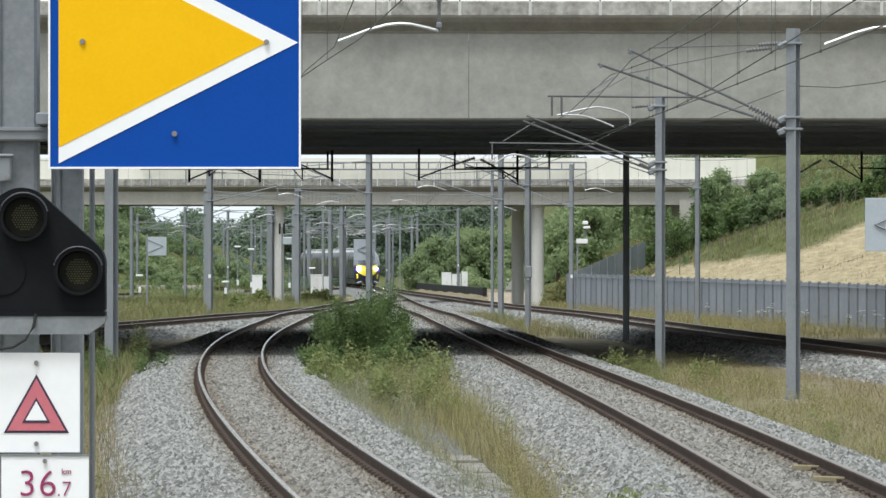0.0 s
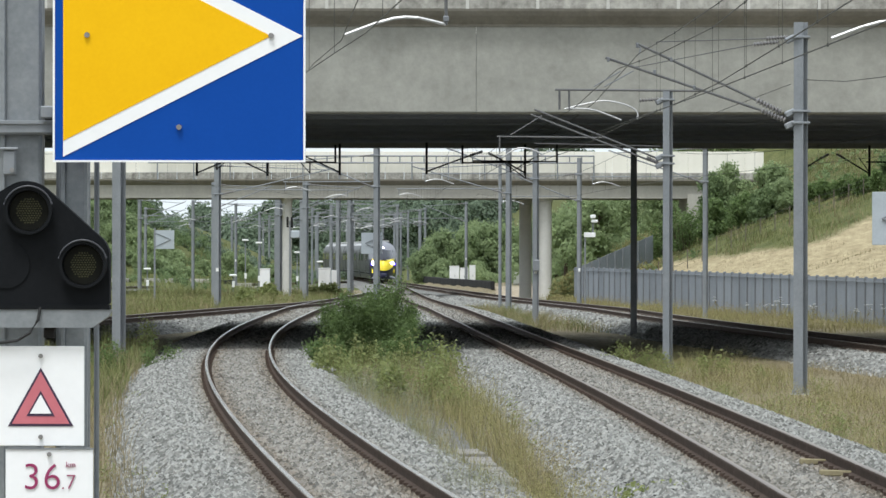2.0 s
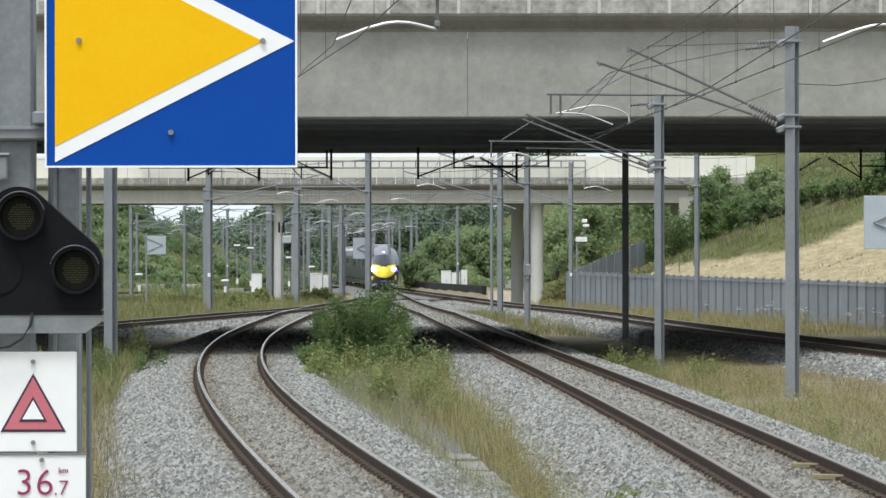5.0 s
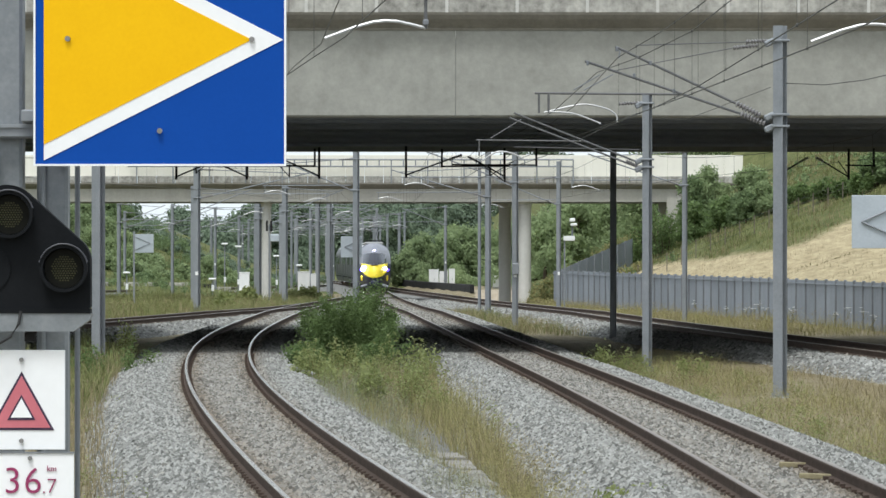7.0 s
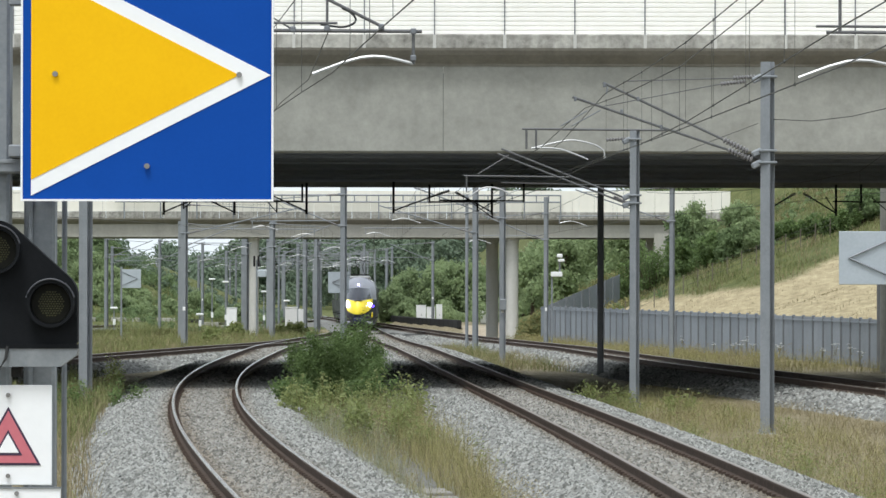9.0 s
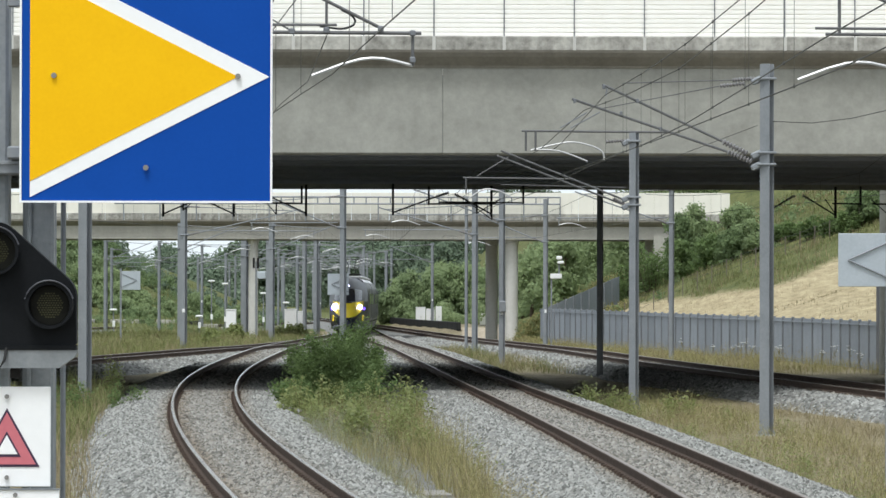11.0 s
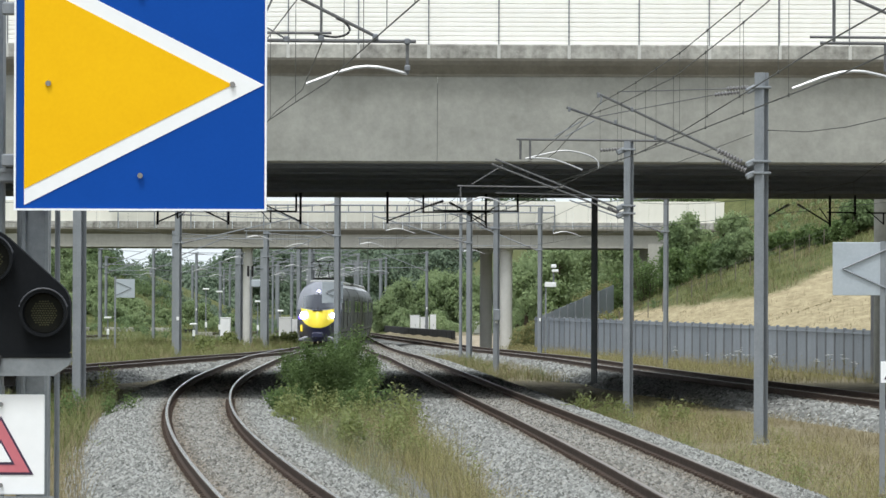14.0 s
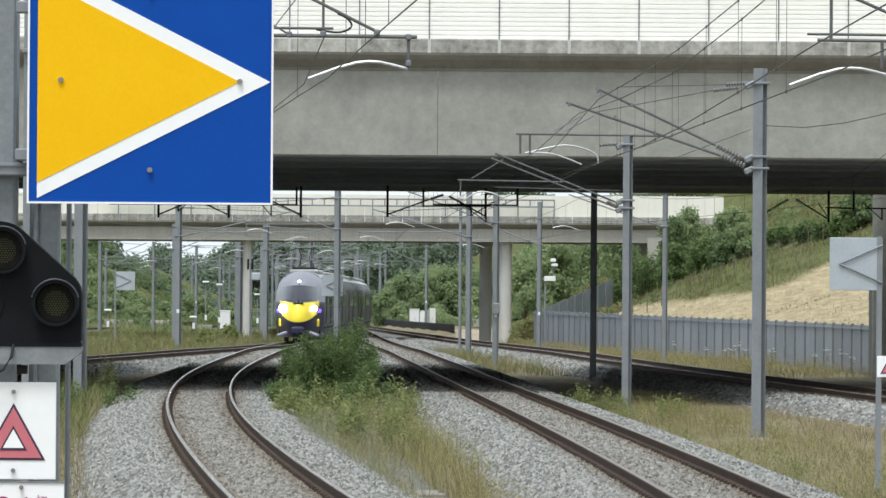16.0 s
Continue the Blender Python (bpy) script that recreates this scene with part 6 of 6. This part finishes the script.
for i, (x, y, r, h) in enumerate(((14.6, 306, 1.5, 3.0), (13.3, 310, 1.2, 2.2), (-11.5, 314, 0.6, 1.0), (-8.2, 338, 0.9, 1.1), (-9.4, 336, 0.8, 0.9), (-11.9, 315.5, 0.5, 1.2), (-10.9, 262, 0.7, 1.1), (22.0, 299, 0.9, 1.1), (22.9, 296.4, 0.9, 1.15), (23.7, 294, 0.9, 1.1), (24.5, 291.6, 0.9, 1.2), (25.3, 289, 0.9, 1.2))):
    bush(x, y, r, h, 2600, 0.11, LEAF if x > 0 else LEAF_YOUNG, "dark green shrub on the grassy bank", 80 + i, "bush", 2.0 if x > 0 else 0.6)


for i in range(18):
    r = random.Random(700 + i)
    y = r.uniform(66, 128)
    x = verge_left(y) + r.random() ** 2 * 3.5
    bush(x, y, r.uniform(0.15, 0.35), r.uniform(0.25, 0.5), 260, 0.022, LEAF_YOUNG, "small yellow-green weeds on the dry verge", 720 + i, "weed_clump", 0.35)
for i in range(16):
    r = random.Random(500 + i)
    y = r.uniform(56, 112)
    side = r.choice((-1, -1, 1))
    x = track_x(TRACK_A, y) - r.uniform(2.0, 3.0) if side < 0 else track_x(TRACK_B, y) - r.uniform(1.9, 2.9)
    bush(x, y, 0.14, r.uniform(0.15, 0.3), 60, 0.03, LEAF_YOUNG, "small sparse weeds sprouting in the ballast", 520 + i, "weed_clump", 0.4)


def flower(x, y, h, seed):
    """A tall verge weed with flat white flower heads."""
    rng = random.Random(seed)
    t = thing("white_flowering_weed", pose(x, y, ground_z(x, y)), "tall green weed with small white flower heads", "wild flower", "flowering weeds")
    part("stem", Shape().tube([(0, 0, 0), (rng.uniform(-0.05, 0.05), 0, h * 0.6), (rng.uniform(-0.1, 0.1), 0, h)], 0.006, 5), STEM, t)
    for i in range(5):
        a = rng.uniform(0, 6.28)
        e = Vector((0.12 * math.cos(a), 0.12 * math.sin(a), h * rng.uniform(0.8, 1.12)))
        part("branch", Shape().tube([(0, 0, h * 0.55), e], 0.004, 4), STEM, t)
        s = Shape()
        for k in range(9):
            b = e + Vector((rng.uniform(-0.05, 0.05), rng.uniform(-0.05, 0.05), rng.uniform(0, 0.015)))
            s.box(b, (0.022, 0.022, 0.008), pose(0, 0, 0, 0, 0, rng.uniform(0, 90)))
        part("flower_head", s, CABINET, t)


for i in range(14):
    r = random.Random(300 + i)
    y = r.uniform(182, 235) if i < 14 else r.uniform(96, 125)
    x = fence_x(y) - r.uniform(0.4, 1.6) if i < 14 else track_x(TRACK_B, y) + r.uniform(2.2, 4.6)
    flower(x, y, r.uniform(0.55, 0.95) if i < 14 else r.uniform(0.35, 0.5), 400 + i)


def tree_points(rng, x, y, g, h, r):
    """Trunk and limb lines of one tree and the clumps of its crown, in world metres."""
    trunk = [Vector((x, y, g - 0.2)), Vector((x + rng.normal() * 0.15, y, g + h * 0.35)), Vector((x + rng.normal() * 0.3, y, g + h * 0.85))]
    limbs, centres, spreads = [], [], []
    for i in range(11):
        u = 0.3 + 0.65 * i / 10
        a = rng.uniform(0, 6.28)
        b = trunk[0].lerp(trunk[2], u)
        reach = 0.85 * r * rng.uniform(0.45, 1.0) * math.sin(math.pi * (0.2 + 0.75 * (u - 0.3) / 0.65))
        e = b + Vector((reach * math.cos(a), reach * math.sin(a), h * rng.uniform(0.04, 0.16)))
        limbs.append((b, e))
        for k in range(3):
            centres.append(b.lerp(e, 0.5 + 0.25 * k))
            spreads.append(r * rng.uniform(0.2, 0.42))
    return trunk, limbs, [tuple(c) for c in centres], spreads


def tree(x, y, h, r, count, size, mat, seed, label="leafy green broadleaf tree on the bank"):
    rng = np.random.default_rng(seed)
    g = ground_z(x, y)
    t = thing("tree", pose(0, 0, 0), label, "tree", "trees by the line")
    trunk, limbs, centres, radii = tree_points(rng, x, y, g, h, r)
    for k in range(9):
        a = rng.uniform(0, 6.28)
        centres.append((x + 0.6 * r * math.cos(a), y + 0.6 * r * math.sin(a), g + h * rng.uniform(0.12, 0.3)))
        radii.append(r * rng.uniform(0.25, 0.4))
    s = Shape().tube(trunk, 0.1, 7, radii=[0.14, 0.10, 0.03])
    for a, b in limbs:
        s.tube([a, b], 0.04, 5, radii=[0.05, 0.012])
    part("trunk", s, BARK, t)
    mass("crown", clump_leaves(rng, centres, radii, count, size, floor=g + 0.05), 4, mat, t)


for i, (x, y, h, r, mat) in enumerate(((16.7, 312, 3.9, 1.5, LEAF_TREE), (18.2, 314, 3.4, 1.6, LEAF_FAR), (19.5, 313, 2.8, 1.5, LEAF_FAR), (20.7, 311, 2.1, 1.3, LEAF_FAR), (16.2, 304, 2.3, 1.3, LEAF),
                                       (17.8, 302, 2.1, 1.3, LEAF), (19.1, 300, 1.9, 1.2, LEAF_TREE), (20.9, 299, 1.7, 1.1, LEAF_FAR), (26.1, 290, 2.3, 1.2, LEAF_TREE), (27.1, 289, 2.5, 1.3, LEAF_TREE))):
    tree(x, y, h, r, 5200, 0.11, mat, 100 + i)


# a post-and-wire fence above the straw bank
wire = thing("post_and_wire_fence", Matrix.Identity(4), "brown timber post and wire fence on the bank", "fence")
for i in range(17):
    x = 12.4 + 0.85 * i
    y = 294 - 0.3 * i
    g = ground_z(x, y)
    part("post", Shape().tube([(x, y, g - 0.1), (x, y, g + 1.15)], 0.032, 6), TIMBER, wire)
for h in (0.45, 0.75, 1.05):
    part("wire", Shape().tube([(12.4 + 0.85 * i, 294 - 0.3 * i, ground_z(12.4 + 0.85 * i, 294 - 0.3 * i) + h) for i in range(17)], 0.008, 4), WIRE, wire)


def woods(name, seed, spots, size, mat, per, label):
    rng = np.random.default_rng(seed)
    stems, pts = Shape(), []
    for x, y, h, r in spots:
        g = ground_z(x, y)
        trunk, limbs, centres, radii = tree_points(rng, x, y, g, h, r)
        stems.tube(trunk, 0.15, 5, radii=[0.18, 0.13, 0.05])
        for a, b in limbs[::2]:
            stems.tube([a, b], 0.05, 4)
        for k in range(8):
            centres.append((rng.normal(x, r * 0.7), rng.normal(y, r * 0.7), g + rng.uniform(0.2, 0.35) * h * rng.uniform(0.3, 1.0)))
            radii.append(r * rng.uniform(0.25, 0.42))
        pts.append(clump_leaves(rng, centres, radii, per, size))
    w = thing(name, Matrix.Identity(4), label, "trees", kind="stuff")
    part("trunks", stems, BARK, w)
    mass("foliage", np.concatenate(pts), 4, mat, w)


rng = random.Random(5)


def broken(x, y, h):
    """The wood's skyline dips where the sky shows above it."""
    b = x / y
    return h * (0.72 if -0.0605 < b < -0.0535 or -0.0475 < b < -0.0375 else 1.2 if -0.0375 < b < 0.02 else 1.0)


def grove(count, xs, ys, hs, rs):
    return [(x, y, broken(x, y, h), r) for x, y, h, r in [(rng.uniform(*xs), rng.uniform(*ys), rng.uniform(*hs), rng.uniform(*rs)) for _ in range(count)]]


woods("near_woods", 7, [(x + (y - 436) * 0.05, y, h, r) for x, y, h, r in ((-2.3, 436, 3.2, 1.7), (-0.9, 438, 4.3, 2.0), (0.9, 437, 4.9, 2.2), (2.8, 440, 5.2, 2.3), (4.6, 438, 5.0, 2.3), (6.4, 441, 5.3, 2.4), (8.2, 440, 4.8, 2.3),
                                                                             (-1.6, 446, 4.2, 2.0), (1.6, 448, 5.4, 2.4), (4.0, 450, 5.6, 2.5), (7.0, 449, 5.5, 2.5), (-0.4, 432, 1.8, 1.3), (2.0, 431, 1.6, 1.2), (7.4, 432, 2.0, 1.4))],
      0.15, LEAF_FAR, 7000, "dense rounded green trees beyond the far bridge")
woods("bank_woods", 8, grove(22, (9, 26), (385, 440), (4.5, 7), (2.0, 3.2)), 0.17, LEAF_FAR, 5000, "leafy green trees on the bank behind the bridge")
woods("slope_woods", 12, [(x, y, h, r) for x, y, h, r in ((-31.5, 470, 2.6, 2.2), (-29.6, 466, 2.2, 1.9), (-27.6, 462, 1.9, 1.6), (-25.9, 458, 1.5, 1.3), (-33.6, 476, 3.0, 2.3), (-35.5, 472, 2.8, 2.2), (-30.0, 456, 1.5, 1.4), (-27.0, 452, 1.3, 1.2),
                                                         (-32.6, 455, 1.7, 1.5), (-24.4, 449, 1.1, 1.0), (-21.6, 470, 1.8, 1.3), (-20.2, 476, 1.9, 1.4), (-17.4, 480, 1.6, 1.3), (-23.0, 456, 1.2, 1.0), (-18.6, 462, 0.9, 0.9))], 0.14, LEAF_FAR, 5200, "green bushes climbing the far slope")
woods("dark_woods", 13, [(x, y, h, r) for x, y, h, r in ((-38.5, 560, 3.4, 2.4), (-36.4, 556, 3.1, 2.2), (-41, 565, 3.8, 2.6), (-43.5, 570, 4.2, 2.8), (-34.6, 552, 2.0, 1.7), (-46, 566, 4.4, 3.0))], 0.17, LEAF_TREE, 6500, "dark trees along the top of the slope")
woods("left_woods", 9, grove(30, (-72, -46), (540, 640), (3.0, 5.0), (2.0, 3.4)), 0.2, LEAF_TREE, 4200, "dark green trees beyond the yard")
woods("far_woods", 10, grove(64, (-104, 8), (770, 1050), (7.5, 11), (4, 6.5)), 0.34, LEAF_HAZE, 4300, "distant green woodland with haze in its colour")
woods("horizon_woods", 11, grove(40, (-175, 40), (1100, 1500), (9, 13), (6, 9)), 0.55, LEAF_HAZE, 3600, "distant wooded ridge")


def scrub(name, seed, count, x0, x1, y0, y1, high, size, mat, label, dense=150):
    """Low rough growth in clumps."""
    rng = np.random.default_rng(seed)
    pts = []
    for i in range(count):
        x, y = rng.uniform(x0, x1), rng.uniform(y0, y1)
        if min(abs(x - track_x(TRACK_A, y)), abs(x - track_x(TRACK_C, min(y, 460))), abs(x - track_x(TRACK_B, min(y, 440)))) < 2.6:
            continue
        h = high * rng.uniform(0.4, 1.2)
        n = int(dense * h)
        g = ground_z(x, y)
        centres = [(rng.normal(x, h * 0.5), rng.normal(y, h * 0.5), g + h * rng.uniform(0.1, 0.6)) for _ in range(5)]
        pts.append(clump_leaves(rng, centres, h * rng.uniform(0.25, 0.5, 5), n, size, floor=g))
    tagged(mass(name, np.concatenate(pts), 4, mat), label, "scrub", kind="stuff")


patch("slope_grass", 17, 30000, 346, 600, lambda y: -0.11 * y, lambda y: min(-11.0, track_x(TRACK_A, min(y, 480)) - 3), 0.5, 0.022, GRASS_GREEN, "rough yellow-green grass on the far slope", 1.0, 0.8, 0.3)
scrub("yard_scrub", 46, 40, -58, -23, 440, 560, 1.6, 0.12, LEAF_TREE, "dark green bushes scattered over the far slope", 420)
scrub("yard_scrub", 48, 90, -37, -13, 446, 500, 0.9, 0.10, LEAF_TREE, "low dark brambles over the far slope", 330)
scrub("yard_scrub", 49, 70, -34, -13, 492, 560, 1.5, 0.13, LEAF_HAZE, "dark hazy bushes behind the far slope", 360)
scrub("yard_scrub", 41, 70, -46, -10, 350, 500, 1.1, 0.10, LEAF_TREE, "low green scrub and brambles beyond the bridge")
scrub("yard_scrub", 42, 190, -26, -8.8, 238, 345, 0.55, 0.07, LEAF_YOUNG, "low pale green scrub in the meadow")
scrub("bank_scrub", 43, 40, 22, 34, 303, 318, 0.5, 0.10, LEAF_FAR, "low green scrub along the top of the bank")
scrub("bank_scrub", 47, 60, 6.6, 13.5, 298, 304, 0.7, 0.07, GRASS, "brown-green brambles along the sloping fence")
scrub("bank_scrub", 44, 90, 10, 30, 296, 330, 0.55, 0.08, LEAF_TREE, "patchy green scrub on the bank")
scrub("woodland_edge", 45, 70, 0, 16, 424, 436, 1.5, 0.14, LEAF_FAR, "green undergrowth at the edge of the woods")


def bramble_bank():
    """A thick band of brambles that climbs behind the sloping fence."""
    rng = np.random.default_rng(63)
    centres, radii = [], []
    for k in range(60):
        u = k / 59
        x, y = 6.3 + 6.6 * u + rng.normal() * 0.1, 311.5 + rng.normal() * 0.5
        top = 0.1 + 3.6 * u
        for _ in range(3):
            centres.append((x, y, rng.uniform(ground_z(x, y), top)))
            radii.append(rng.uniform(0.22, 0.42))
    tagged(mass("bramble_bank", clump_leaves(rng, centres, radii, 15000, 0.06), 4, GRASS), "brown-green brambles climbing behind the sloping fence", "scrub", kind="stuff")
    tagged(mass("bramble_bank", clump_leaves(rng, centres, radii, 7000, 0.06), 4, LEAF_TREE), "dark leaves among the brambles by the sloping fence", "scrub", kind="stuff")


bramble_bank()


# ---- what moves ----
def along(s_y):
    """A place on the curved track, s_y metres out."""
    return Vector((track_x(TRACK_A, s_y), s_y, fall(s_y)))


def car_pose(front):
    """The pose of a 20 m car whose front end is at that distance."""
    a, b = along(front + 4.2), along(front + 15.8)
    d = (b - a).normalized()
    turn = math.atan2(-d.x, d.y)
    rise = math.asin(d.z)
    origin = a - d * 4.2
    return Matrix.Translation(origin) @ Euler((rise, 0, turn)).to_matrix().to_4x4()


def motions():
    for i, car in enumerate(CARS):
        rows = []
        for k in range(33):
            t = k * 0.5
            front = 490.0 - 14.4 * t + 20.05 * i
            rows.append((t, car_pose(front)))
        walk(car, rows)


motions()
